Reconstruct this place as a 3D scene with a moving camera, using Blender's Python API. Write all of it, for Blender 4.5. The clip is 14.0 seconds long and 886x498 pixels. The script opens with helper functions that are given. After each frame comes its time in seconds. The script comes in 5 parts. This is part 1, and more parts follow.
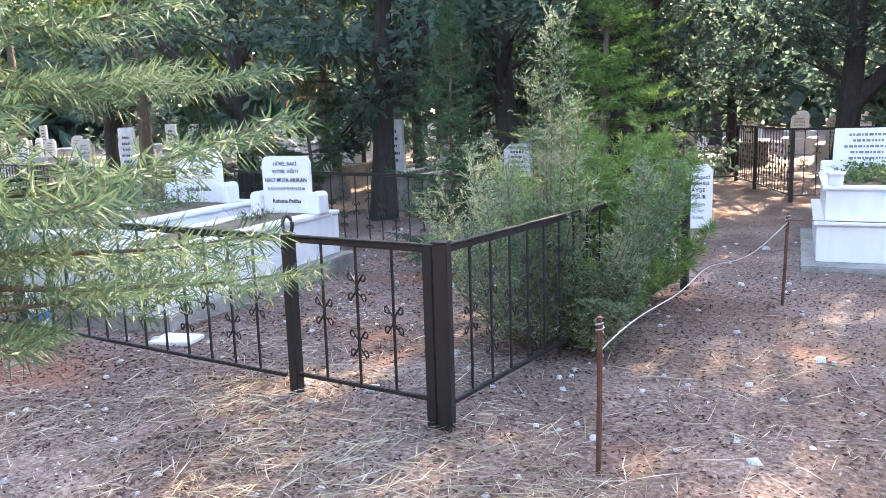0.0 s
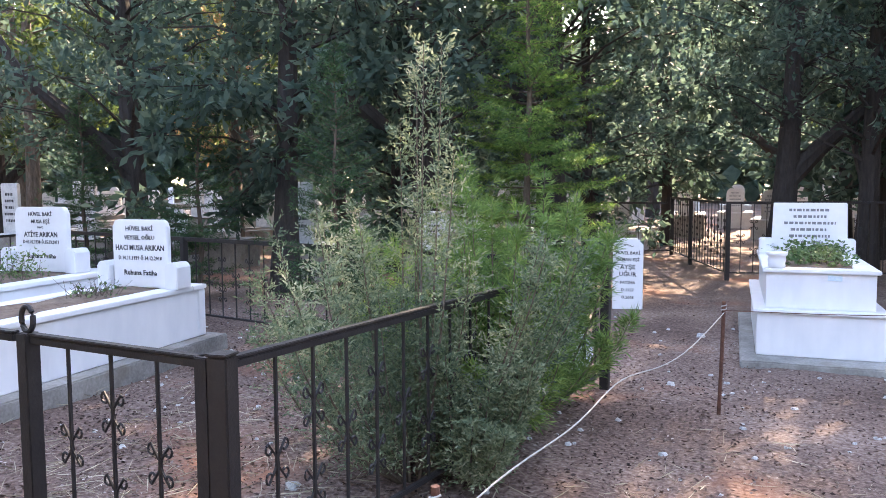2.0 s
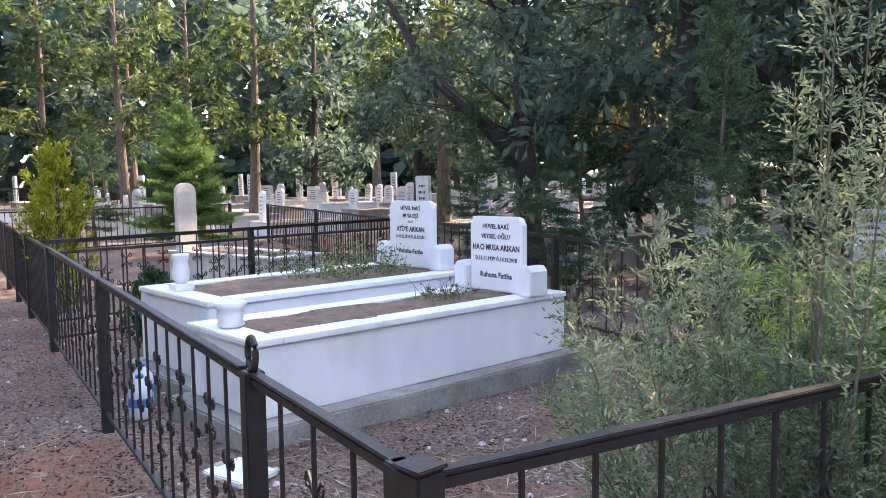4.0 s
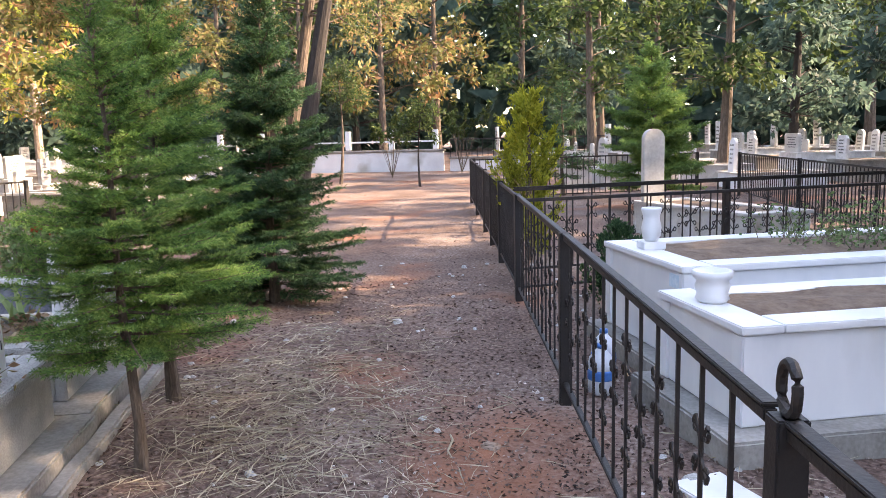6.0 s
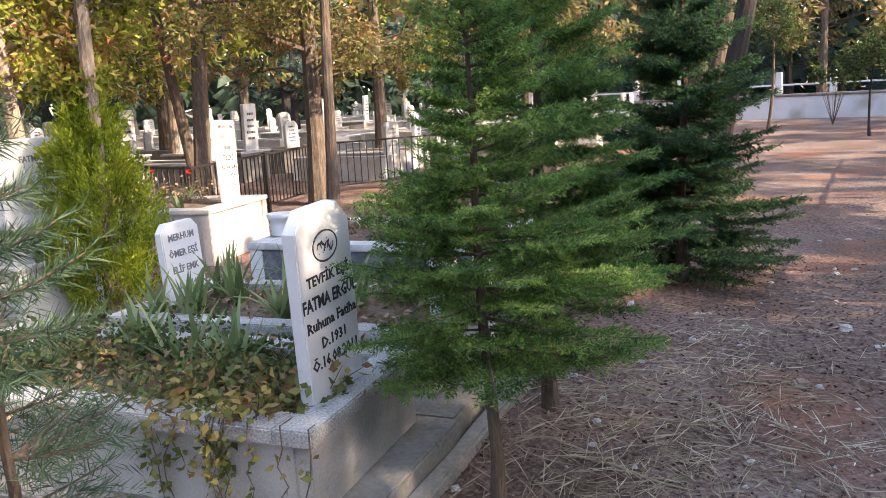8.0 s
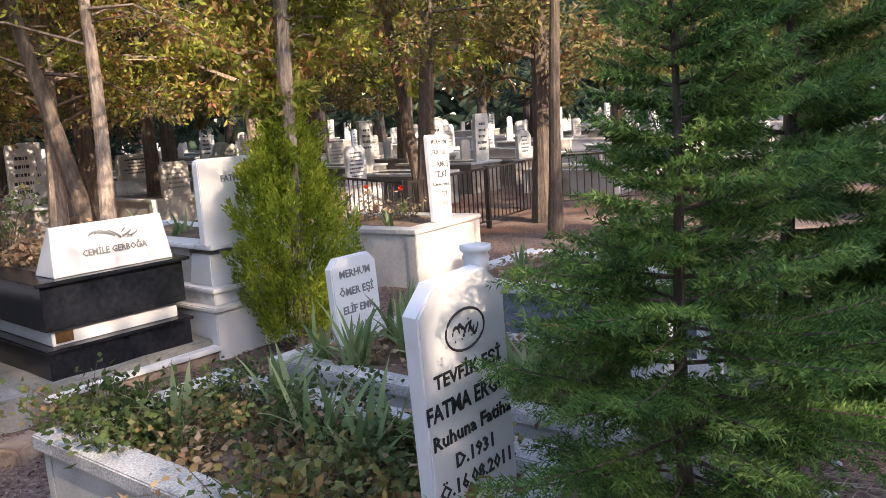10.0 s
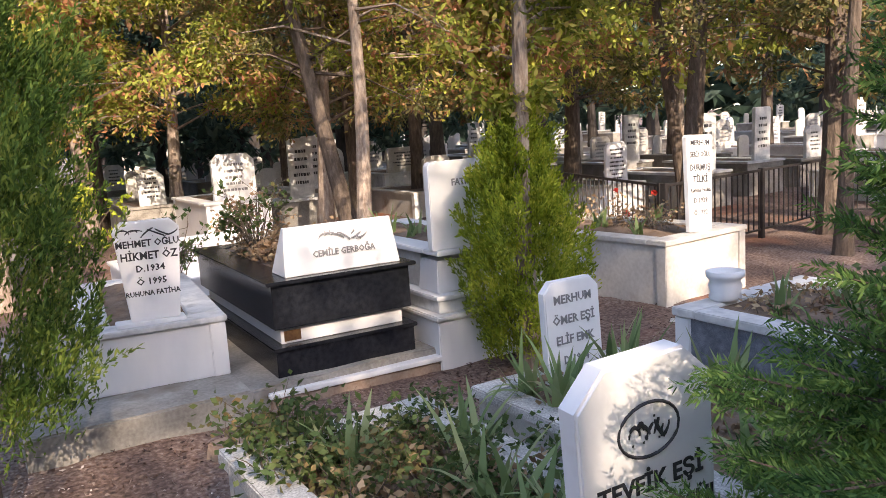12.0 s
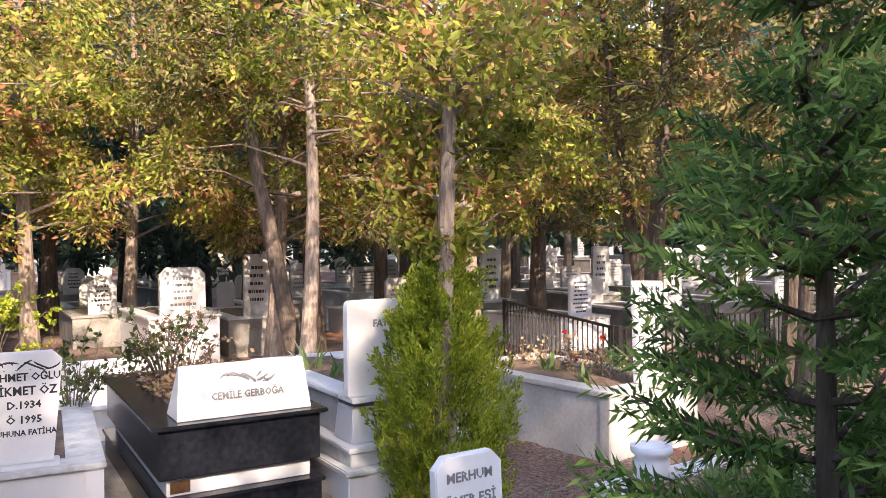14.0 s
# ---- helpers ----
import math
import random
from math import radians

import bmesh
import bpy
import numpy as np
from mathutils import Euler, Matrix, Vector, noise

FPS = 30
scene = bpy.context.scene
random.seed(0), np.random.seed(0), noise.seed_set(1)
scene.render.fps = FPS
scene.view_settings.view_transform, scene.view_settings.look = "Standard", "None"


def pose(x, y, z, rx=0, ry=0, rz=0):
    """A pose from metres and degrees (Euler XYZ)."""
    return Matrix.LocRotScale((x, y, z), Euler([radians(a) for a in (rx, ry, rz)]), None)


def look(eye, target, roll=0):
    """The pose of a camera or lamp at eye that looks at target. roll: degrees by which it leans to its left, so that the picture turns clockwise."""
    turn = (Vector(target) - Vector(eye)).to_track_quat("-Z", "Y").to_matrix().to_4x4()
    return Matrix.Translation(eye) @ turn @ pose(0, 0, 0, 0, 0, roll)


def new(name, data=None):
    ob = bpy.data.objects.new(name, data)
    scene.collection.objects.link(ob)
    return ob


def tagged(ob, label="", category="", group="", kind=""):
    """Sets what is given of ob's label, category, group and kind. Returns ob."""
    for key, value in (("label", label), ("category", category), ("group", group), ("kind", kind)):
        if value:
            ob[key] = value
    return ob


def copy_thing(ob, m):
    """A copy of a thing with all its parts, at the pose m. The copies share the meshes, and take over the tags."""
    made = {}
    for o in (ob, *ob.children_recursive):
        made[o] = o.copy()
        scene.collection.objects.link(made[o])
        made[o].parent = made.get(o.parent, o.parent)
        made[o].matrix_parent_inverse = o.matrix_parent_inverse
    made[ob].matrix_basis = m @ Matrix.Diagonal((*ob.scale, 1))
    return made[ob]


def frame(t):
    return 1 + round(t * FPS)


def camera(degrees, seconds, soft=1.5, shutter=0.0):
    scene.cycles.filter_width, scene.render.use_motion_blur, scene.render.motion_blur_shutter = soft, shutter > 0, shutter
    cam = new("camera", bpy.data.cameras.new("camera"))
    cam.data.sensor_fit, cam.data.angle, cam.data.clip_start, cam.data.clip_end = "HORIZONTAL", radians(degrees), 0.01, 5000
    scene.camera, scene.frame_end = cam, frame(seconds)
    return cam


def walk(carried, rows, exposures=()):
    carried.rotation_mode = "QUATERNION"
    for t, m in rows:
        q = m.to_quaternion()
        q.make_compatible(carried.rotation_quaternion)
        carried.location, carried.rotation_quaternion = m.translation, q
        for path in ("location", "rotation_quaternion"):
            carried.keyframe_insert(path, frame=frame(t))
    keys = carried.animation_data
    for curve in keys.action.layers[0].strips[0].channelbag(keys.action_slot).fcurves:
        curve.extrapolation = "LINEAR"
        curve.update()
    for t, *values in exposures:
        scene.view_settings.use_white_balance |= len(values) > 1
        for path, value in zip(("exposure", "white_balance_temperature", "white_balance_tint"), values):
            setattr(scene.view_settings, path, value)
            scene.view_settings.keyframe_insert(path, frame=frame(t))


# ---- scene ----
cam = camera(58.5, 14.0, soft=0.7)
PATH = [
    (0, (0.549, -0.291, 1.563), (-0.29, 1.494, 1.235), -1.8),
    (0.5, (0.578, 0.125, 1.569), (-0.13, 1.981, 1.333), -1.1),
    (1, (0.645, 0.407, 1.564), (0.057, 2.311, 1.389), -0.5),
    (1.5, (0.594, 0.717, 1.521), (0.036, 2.631, 1.351), -0.3),
    (2, (0.524, 1.045, 1.518), (-0.195, 2.904, 1.352), -0.3),
    (2.5, (0.482, 1.446, 1.509), (-0.59, 3.128, 1.365), -0.3),
    (2.7, (0.427, 1.576, 1.512), (-0.704, 3.219, 1.367), -0.2),
    (4.8, (-0.097, 2.491, 1.538), (-1.861, 3.407, 1.314), -1.5),
    (5, (-0.188, 2.515, 1.521), (-1.994, 3.341, 1.284), -1.7),
    (5.5, (-0.571, 2.53, 1.487), (-2.482, 3.059, 1.223), -1.5),
    (6, (-0.768, 2.518, 1.483), (-2.733, 2.749, 1.195), -1.4),
    (6.5, (-1.068, 2.6, 1.464), (-3.04, 2.539, 1.137), -2.0),
    (7, (-1.294, 2.651, 1.486), (-3.243, 2.391, 1.121), -2.6),
    (7.5, (-1.556, 2.568, 1.479), (-3.433, 1.991, 1.099), -3.6),
    (8, (-1.81, 2.436, 1.51), (-3.619, 1.671, 1.131), -3.3),
    (8.2, (-1.887, 2.408, 1.508), (-3.674, 1.594, 1.129), -3.1),
    (10.3, (-2.7, 2.213, 1.566), (-4.139, 0.861, 1.248), -3.5),
    (10.5, (-2.717, 2.194, 1.563), (-4.112, 0.796, 1.25), -3.2),
    (11, (-2.8, 2.098, 1.577), (-4.073, 0.588, 1.261), -2.2),
    (11.5, (-3.003, 2.067, 1.579), (-4.088, 0.416, 1.269), -3.2),
    (12, (-3.151, 2.035, 1.615), (-4.142, 0.325, 1.307), -3.7),
    (12.5, (-3.255, 1.985, 1.634), (-4.206, 0.252, 1.328), -3.5),
    (13, (-3.394, 1.906, 1.683), (-4.34, 0.165, 1.409), -2.2),
    (13.5, (-3.502, 1.854, 1.732), (-4.467, 0.109, 1.583), -1.0),
    (14, (-3.683, 1.918, 1.753), (-4.73, 0.214, 1.73), -0.6),
]
walk(cam, [(t, look(eye, target, roll)) for t, eye, target, roll in PATH],
     [(0.0, 3.65, 7500, 18), (1.0, 3.5, 7700, 20), (2.7, 3.35, 7900, 22), (5.0, 3.02, 8100, 22), (6.5, 3.05, 8400, 20), (7.5, 2.88, 8000, 18), (8.0, 2.5, 7600, 18), (11.0, 2.02, 7200, 18), (13.0, 1.94, 7150, 19), (14.0, 2.2, 7100, 21)])

# ---- world, sun and sky ----
SUN_AZ, SUN_EL = 83.0, 31.0          # degrees; azimuth counted from +x towards +y
world = bpy.data.worlds.new("world")
scene.world = world
world.use_nodes = True
wn = world.node_tree
sky = wn.nodes.new("ShaderNodeTexSky")
sky.sky_type, sky.sun_disc = "NISHITA", False
sky.sun_elevation, sky.sun_rotation = radians(SUN_EL), radians(90 - SUN_AZ)
wn.links.new(sky.outputs[0], wn.nodes["Background"].inputs[0])
wn.nodes["Background"].inputs[1].default_value = 0.15
sun = new("sun", bpy.data.lights.new("sun", "SUN"))
sun.data.energy, sun.data.angle, sun.data.color = 2.6, radians(0.6), (1.0, 0.88, 0.7)
se, sa = radians(SUN_EL), radians(SUN_AZ)
sun.matrix_world = look((30 * math.cos(se) * math.cos(sa), 30 * math.cos(se) * math.sin(sa), 30 * math.sin(se)), (0, 0, 0))


# ---- materials ----
def ramp(nt, stops):
    r = nt.nodes.new("ShaderNodeValToRGB")
    while len(r.color_ramp.elements) < len(stops):
        r.color_ramp.elements.new(0.5)
    for e, (p, c) in zip(r.color_ramp.elements, stops):
        e.position, e.color = p, (*c, 1)
    return r


def surface(name, stops, scale=6.0, rough=0.7, bump=0.2, fine=60.0, metal=0.0, stain=None, stretch=(1, 1, 1), spec=0.4, grain=0.35):
    """Noise-coloured surface in object space: large patches, fine grain, relief, and stains in their own colour."""
    m = bpy.data.materials.new(name)
    m.use_nodes = True
    nt, bs = m.node_tree, m.node_tree.nodes["Principled BSDF"]
    tc, mp = nt.nodes.new("ShaderNodeTexCoord"), nt.nodes.new("ShaderNodeMapping")
    mp.inputs["Scale"].default_value = stretch
    nt.links.new(tc.outputs["Object"], mp.inputs[0])
    big, small = nt.nodes.new("ShaderNodeTexNoise"), nt.nodes.new("ShaderNodeTexNoise")
    big.inputs["Scale"].default_value, big.inputs["Detail"].default_value = scale, 6
    small.inputs["Scale"].default_value, small.inputs["Detail"].default_value = fine, 4
    mix = nt.nodes.new("ShaderNodeMath")
    mix.operation = "MULTIPLY_ADD"
    mix.inputs[1].default_value = grain
    for n in (big, small):
        nt.links.new(mp.outputs[0], n.inputs["Vector"])
    half = nt.nodes.new("ShaderNodeMath")
    half.operation = "MULTIPLY"
    half.inputs[1].default_value = 1 - grain
    nt.links.new(big.outputs[0], half.inputs[0])
    nt.links.new(small.outputs[0], mix.inputs[0])
    nt.links.new(half.outputs[0], mix.inputs[2])
    r = ramp(nt, stops)
    nt.links.new(mix.outputs[0], r.inputs[0])
    colour = r.outputs[0]
    if stain:
        sn = nt.nodes.new("ShaderNodeTexNoise")
        sn.inputs["Scale"].default_value, sn.inputs["Detail"].default_value = stain[1], 8
        nt.links.new(mp.outputs[0], sn.inputs["Vector"])
        sr = ramp(nt, [(stain[2], (0, 0, 0)), (stain[2] + 0.15, (1, 1, 1))])
        nt.links.new(sn.outputs[0], sr.inputs[0])
        sm = nt.nodes.new("ShaderNodeMixRGB")
        nt.links.new(sr.outputs[0], sm.inputs[0])
        nt.links.new(colour, sm.inputs[1])
        sm.inputs[2].default_value = (*stain[0], 1)
        colour = sm.outputs[0]
    nt.links.new(colour, bs.inputs["Base Color"])
    bs.inputs["Roughness"].default_value, bs.inputs["Metallic"].default_value = rough, metal
    bs.inputs["Specular IOR Level"].default_value = spec
    b = nt.nodes.new("ShaderNodeBump")
    b.inputs["Strength"].default_value, b.inputs["Distance"].default_value = bump, 0.02
    nt.links.new(mix.outputs[0], b.inputs["Height"])
    nt.links.new(b.outputs[0], bs.inputs["Normal"])
    return m


def leafy(name, stops, rough=0.6, transl=0.35, patch=1.6):
    """Leaves, needles and litter: each blade takes its own shade; light passes through in part."""
    m = bpy.data.materials.new(name)
    m.use_nodes = True
    nt, bs = m.node_tree, m.node_tree.nodes["Principled BSDF"]
    geo = nt.nodes.new("ShaderNodeNewGeometry")
    tc, no = nt.nodes.new("ShaderNodeTexCoord"), nt.nodes.new("ShaderNodeTexNoise")
    no.inputs["Scale"].default_value, no.inputs["Detail"].default_value = patch, 3
    nt.links.new(tc.outputs["Object"], no.inputs["Vector"])
    a = nt.nodes.new("ShaderNodeMath")
    a.operation = "MULTIPLY_ADD"
    a.inputs[1].default_value = 0.55
    h = nt.nodes.new("ShaderNodeMath")
    h.operation = "MULTIPLY_ADD"
    h.inputs[1].default_value, h.inputs[2].default_value = 1.5, -0.52
    nt.links.new(no.outputs[0], h.inputs[0])
    nt.links.new(geo.outputs["Random Per Island"], a.inputs[0])
    nt.links.new(h.outputs[0], a.inputs[2])
    r = ramp(nt, stops)
    nt.links.new(a.outputs[0], r.inputs[0])
    nt.links.new(r.outputs[0], bs.inputs["Base Color"])
    bs.inputs["Roughness"].default_value = rough
    bs.inputs["Specular IOR Level"].default_value = 0.25
    if transl:
        t = nt.nodes.new("ShaderNodeBsdfTranslucent")
        nt.links.new(r.outputs[0], t.inputs[0])
        mx = nt.nodes.new("ShaderNodeMixShader")
        mx.inputs[0].default_value = transl
        nt.links.new(bs.outputs[0], mx.inputs[1])
        nt.links.new(t.outputs[0], mx.inputs[2])
        nt.links.new(mx.outputs[0], nt.nodes["Material Output"].inputs[0])
    return m


EARTH = surface("earth", [(0.36, (0.06, 0.036, 0.029)), (0.46, (0.128, 0.08, 0.064)), (0.54, (0.185, 0.126, 0.103)), (0.64, (0.29, 0.226, 0.196))], 0.9, 0.95, 1.0, 38.0, stain=((0.27, 0.11, 0.062), 0.55, 0.56), grain=0.6)
GRAVE_SOIL = surface("grave_soil", [(0.3, (0.1, 0.065, 0.045)), (0.7, (0.24, 0.17, 0.125))], 9, 0.95, 0.9, 40)
MARBLE = surface("white_marble", [(0.3, (0.66, 0.67, 0.69)), (0.5, (0.76, 0.76, 0.77)), (0.7, (0.82, 0.82, 0.82))], 1.6, 0.42, 0.04, 9, stain=((0.6, 0.59, 0.57), 1.3, 0.6), stretch=(1, 1, 0.4))
# Brown stains are weathering; the base is also darkened in place of missing shade.
OLD_MARBLE = surface("weathered_marble", [(0.3, (0.38, 0.36, 0.335)), (0.5, (0.51, 0.49, 0.46)), (0.7, (0.64, 0.625, 0.6))], 2.6, 0.65, 0.1, 30, stain=((0.33, 0.26, 0.19), 2.2, 0.57))
CAP = surface("grey_veined_marble", [(0.32, (0.42, 0.43, 0.44)), (0.5, (0.6, 0.6, 0.6)), (0.68, (0.72, 0.72, 0.71))], 7, 0.5, 0.06, 30, stain=((0.3, 0.3, 0.29), 5, 0.62))
STONE = surface("headstone_marble", [(0.3, (0.74, 0.74, 0.75)), (0.6, (0.81, 0.81, 0.82))], 3, 0.4, 0.04, 20, stain=((0.62, 0.6, 0.56), 3.5, 0.63))
CONCRETE = surface("concrete", [(0.34, (0.17, 0.158, 0.145)), (0.5, (0.27, 0.255, 0.235)), (0.66, (0.38, 0.36, 0.335))], 3, 0.9, 0.35, 45, stain=((0.2, 0.165, 0.13), 2.2, 0.58))
TERRAZZO = surface("terrazzo", [(0.36, (0.24, 0.24, 0.235)), (0.5, (0.43, 0.425, 0.41)), (0.6, (0.58, 0.57, 0.55)), (0.66, (0.72, 0.71, 0.69))], 4, 0.75, 0.25, 120, stain=((0.22, 0.19, 0.155), 3.0, 0.58), grain=0.6)
CEMENT = surface("rendered_cement", [(0.34, (0.33, 0.32, 0.3)), (0.5, (0.45, 0.44, 0.415)), (0.66, (0.55, 0.54, 0.51))], 5, 0.85, 0.2, 110, stain=((0.55, 0.54, 0.52), 9.0, 0.66))
GRANITE = surface("blue_grey_granite", [(0.35, (0.09, 0.1, 0.13)), (0.5, (0.16, 0.175, 0.21)), (0.65, (0.25, 0.27, 0.31))], 20, 0.45, 0.05, 160)
BLACK = surface("black_granite", [(0.35, (0.008, 0.009, 0.013)), (0.65, (0.02, 0.022, 0.028))], 30, 0.25, 0.01, 200, spec=0.35)
IRON = surface("black_painted_iron", [(0.35, (0.014, 0.012, 0.013)), (0.62, (0.022, 0.019, 0.019)), (0.76, (0.05, 0.03, 0.023))], 14, 0.55, 0.25, 90, spec=0.5)
RUST = surface("rusty_iron", [(0.35, (0.07, 0.03, 0.022)), (0.65, (0.17, 0.075, 0.05))], 20, 0.85, 0.4, 90)
PAINT = surface("black_lettering", [(0.3, (0.02, 0.021, 0.025)), (0.7, (0.04, 0.042, 0.05))], 30, 0.55, 0.0)
GREYPAINT = surface("faded_lettering", [(0.3, (0.16, 0.16, 0.17)), (0.7, (0.26, 0.26, 0.27))], 30, 0.7, 0.0)
WALLPAINT = surface("whitewash", [(0.3, (0.6, 0.61, 0.62)), (0.6, (0.74, 0.75, 0.76))], 2, 0.85, 0.15, 40, stain=((0.45, 0.42, 0.38), 0.8, 0.6))
BARK = surface("bark", [(0.3, (0.05, 0.038, 0.03)), (0.5, (0.11, 0.083, 0.066)), (0.7, (0.19, 0.15, 0.12))], 9, 0.95, 1.0, 40, stretch=(3, 3, 0.7))
PALE_BARK = surface("pale_bark", [(0.3, (0.14, 0.1, 0.078)), (0.5, (0.28, 0.22, 0.18)), (0.7, (0.42, 0.36, 0.31))], 9, 0.95, 1.0, 40, stretch=(3, 3, 0.7))
DARK_BARK = surface("dark_bark", [(0.3, (0.022, 0.02, 0.02)), (0.7, (0.06, 0.05, 0.046))], 9, 0.95, 1.0, 40, stretch=(3, 3, 0.7))
TWIG = surface("twig", [(0.3, (0.08, 0.06, 0.045)), (0.7, (0.2, 0.16, 0.125))], 20, 0.9, 0.4)
PLASTIC = surface("translucent_plastic", [(0.3, (0.55, 0.6, 0.66)), (0.7, (0.72, 0.76, 0.8))], 9, 0.3, 0.1)
BLUE = surface("blue_plastic", [(0.3, (0.03, 0.14, 0.42)), (0.7, (0.06, 0.24, 0.6))], 9, 0.4, 0.05)
STICKER = surface("printed_label", [(0.3, (0.45, 0.62, 0.72)), (0.7, (0.7, 0.8, 0.86))], 40, 0.5, 0.0)
BRASS = surface("bronze_plate", [(0.3, (0.12, 0.06, 0.03)), (0.7, (0.25, 0.14, 0.07))], 20, 0.45, 0.05, metal=0.6)
WIRE = surface("pale_cable", [(0.3, (0.3, 0.28, 0.26)), (0.7, (0.46, 0.44, 0.41))], 30, 0.7, 0.1)
BRICK = surface("broken_brick", [(0.3, (0.2, 0.13, 0.1)), (0.7, (0.36, 0.28, 0.22))], 9, 0.95, 0.5)

FIR = leafy("fir_needles", [(0.1, (0.03, 0.08, 0.025)), (0.4, (0.085, 0.185, 0.05)), (0.7, (0.18, 0.31, 0.08)), (0.95, (0.32, 0.44, 0.13))], transl=0.5, patch=7)
DARK_FIR = leafy("dark_fir_needles", [(0.1, (0.016, 0.042, 0.022)), (0.5, (0.036, 0.09, 0.04)), (0.9, (0.085, 0.165, 0.06))], patch=5)
PINE = leafy("pine_needles", [(0.1, (0.03, 0.07, 0.042)), (0.5, (0.075, 0.135, 0.08)), (0.9, (0.15, 0.205, 0.125))], patch=4)
GREY_JUNIPER = leafy("grey_green_scales", [(0.1, (0.065, 0.11, 0.07)), (0.45, (0.165, 0.225, 0.135)), (0.75, (0.29, 0.34, 0.21)), (0.95, (0.45, 0.46, 0.32))])
YOUNG_PINE = leafy("young_pine_needles", [(0.1, (0.06, 0.13, 0.045)), (0.5, (0.14, 0.26, 0.075)), (0.9, (0.27, 0.38, 0.11))])
# Yellow raised to put sunlight into the sprays, which stand shaded here.
THUJA = leafy("thuja_sprays", [(0.1, (0.1, 0.15, 0.02)), (0.4, (0.25, 0.33, 0.035)), (0.7, (0.42, 0.48, 0.055)), (0.95, (0.58, 0.58, 0.1))], transl=0.45, patch=4)
GREEN_THUJA = leafy("green_thuja_sprays", [(0.1, (0.04, 0.085, 0.018)), (0.45, (0.1, 0.18, 0.035)), (0.75, (0.21, 0.29, 0.055)), (0.95, (0.36, 0.4, 0.09))], patch=4)
YELLOW_THUJA = leafy("yellow_thuja_sprays", [(0.1, (0.12, 0.15, 0.02)), (0.5, (0.34, 0.36, 0.04)), (0.95, (0.55, 0.52, 0.08))])
# Lighter and bluer than the leaves: the haze over the crowns is in this colour.
CROWN_DARK = leafy("dark_crown", [(0.1, (0.035, 0.066, 0.054)), (0.5, (0.078, 0.132, 0.102)), (0.9, (0.155, 0.22, 0.165))], transl=0.55)
CROWN_GREEN = leafy("green_crown", [(0.1, (0.022, 0.045, 0.018)), (0.5, (0.06, 0.1, 0.035)), (0.9, (0.15, 0.19, 0.06))], transl=0.5)
CROWN_AUTUMN = leafy("autumn_crown", [(0.05, (0.09, 0.12, 0.025)), (0.35, (0.24, 0.29, 0.05)), (0.58, (0.42, 0.43, 0.08)), (0.68, (0.4, 0.3, 0.12)), (0.82, (0.45, 0.2, 0.11))], transl=0.45, patch=1.1)
CROWN_DRY = leafy("drying_crown", [(0.05, (0.07, 0.08, 0.03)), (0.4, (0.18, 0.19, 0.065)), (0.62, (0.3, 0.26, 0.11)), (0.82, (0.37, 0.2, 0.11))], transl=0.45)
IRIS = leafy("iris_blades", [(0.1, (0.1, 0.16, 0.06)), (0.5, (0.22, 0.31, 0.13)), (0.75, (0.33, 0.37, 0.19)), (0.95, (0.45, 0.38, 0.22))])
VINE = leafy("vine_leaves", [(0.1, (0.035, 0.065, 0.02)), (0.5, (0.09, 0.14, 0.045)), (0.75, (0.17, 0.18, 0.07)), (0.95, (0.3, 0.2, 0.09))])
CREEPER = leafy("withering_creeper", [(0.1, (0.06, 0.09, 0.03)), (0.4, (0.16, 0.19, 0.06)), (0.65, (0.3, 0.26, 0.09)), (0.9, (0.28, 0.15, 0.08))], transl=0.3, patch=5)
DRY = leafy("dry_leaves", [(0.1, (0.15, 0.085, 0.05)), (0.5, (0.3, 0.2, 0.12)), (0.9, (0.45, 0.34, 0.21))], transl=0.15)
LITTER = leafy("ground_litter", [(0.05, (0.028, 0.017, 0.015)), (0.35, (0.085, 0.05, 0.04)), (0.6, (0.17, 0.11, 0.088)), (0.84, (0.34, 0.27, 0.235)), (1.0, (0.74, 0.66, 0.61))], transl=0.0)
STRAW = leafy("straw", [(0.1, (0.24, 0.19, 0.13)), (0.5, (0.4, 0.34, 0.24)), (0.9, (0.56, 0.5, 0.38))], transl=0.1)
RED = leafy("red_petals", [(0.2, (0.4, 0.02, 0.015)), (0.9, (0.62, 0.06, 0.04))])
SOFT_GREEN = leafy("weed_leaves", [(0.1, (0.05, 0.11, 0.04)), (0.5, (0.13, 0.21, 0.08)), (0.9, (0.24, 0.3, 0.14))])


# ---- mesh helpers ----
def part(name, bm, material, parent=None, label=""):
    me = bpy.data.meshes.new(name)
    bm.to_mesh(me)
    bm.free()
    me.materials.append(material)
    ob = new(name, me)
    ob.parent = parent
    if label:
        tagged(ob, label)
    return ob


def thing(name, m, label, category, group="", kind=""):
    ob = new(name)
    ob.empty_display_size = 0.1
    ob.matrix_world = m
    return tagged(ob, label, category, group, kind)


def box(bm, x0, x1, y0, y1, z0, z1, tx=0.0, ty=0.0):
    """A block; tx, ty draw its top in on both sides."""
    v = [bm.verts.new(p) for p in ((x0, y0, z0), (x1, y0, z0), (x1, y1, z0), (x0, y1, z0), (x0 + tx, y0 + ty, z1), (x1 - tx, y0 + ty, z1), (x1 - tx, y1 - ty, z1), (x0 + tx, y1 - ty, z1))]
    for f in ((3, 2, 1, 0), (4, 5, 6, 7), (0, 1, 5, 4), (1, 2, 6, 5), (2, 3, 7, 6), (3, 0, 4, 7)):
        bm.faces.new([v[i] for i in f])


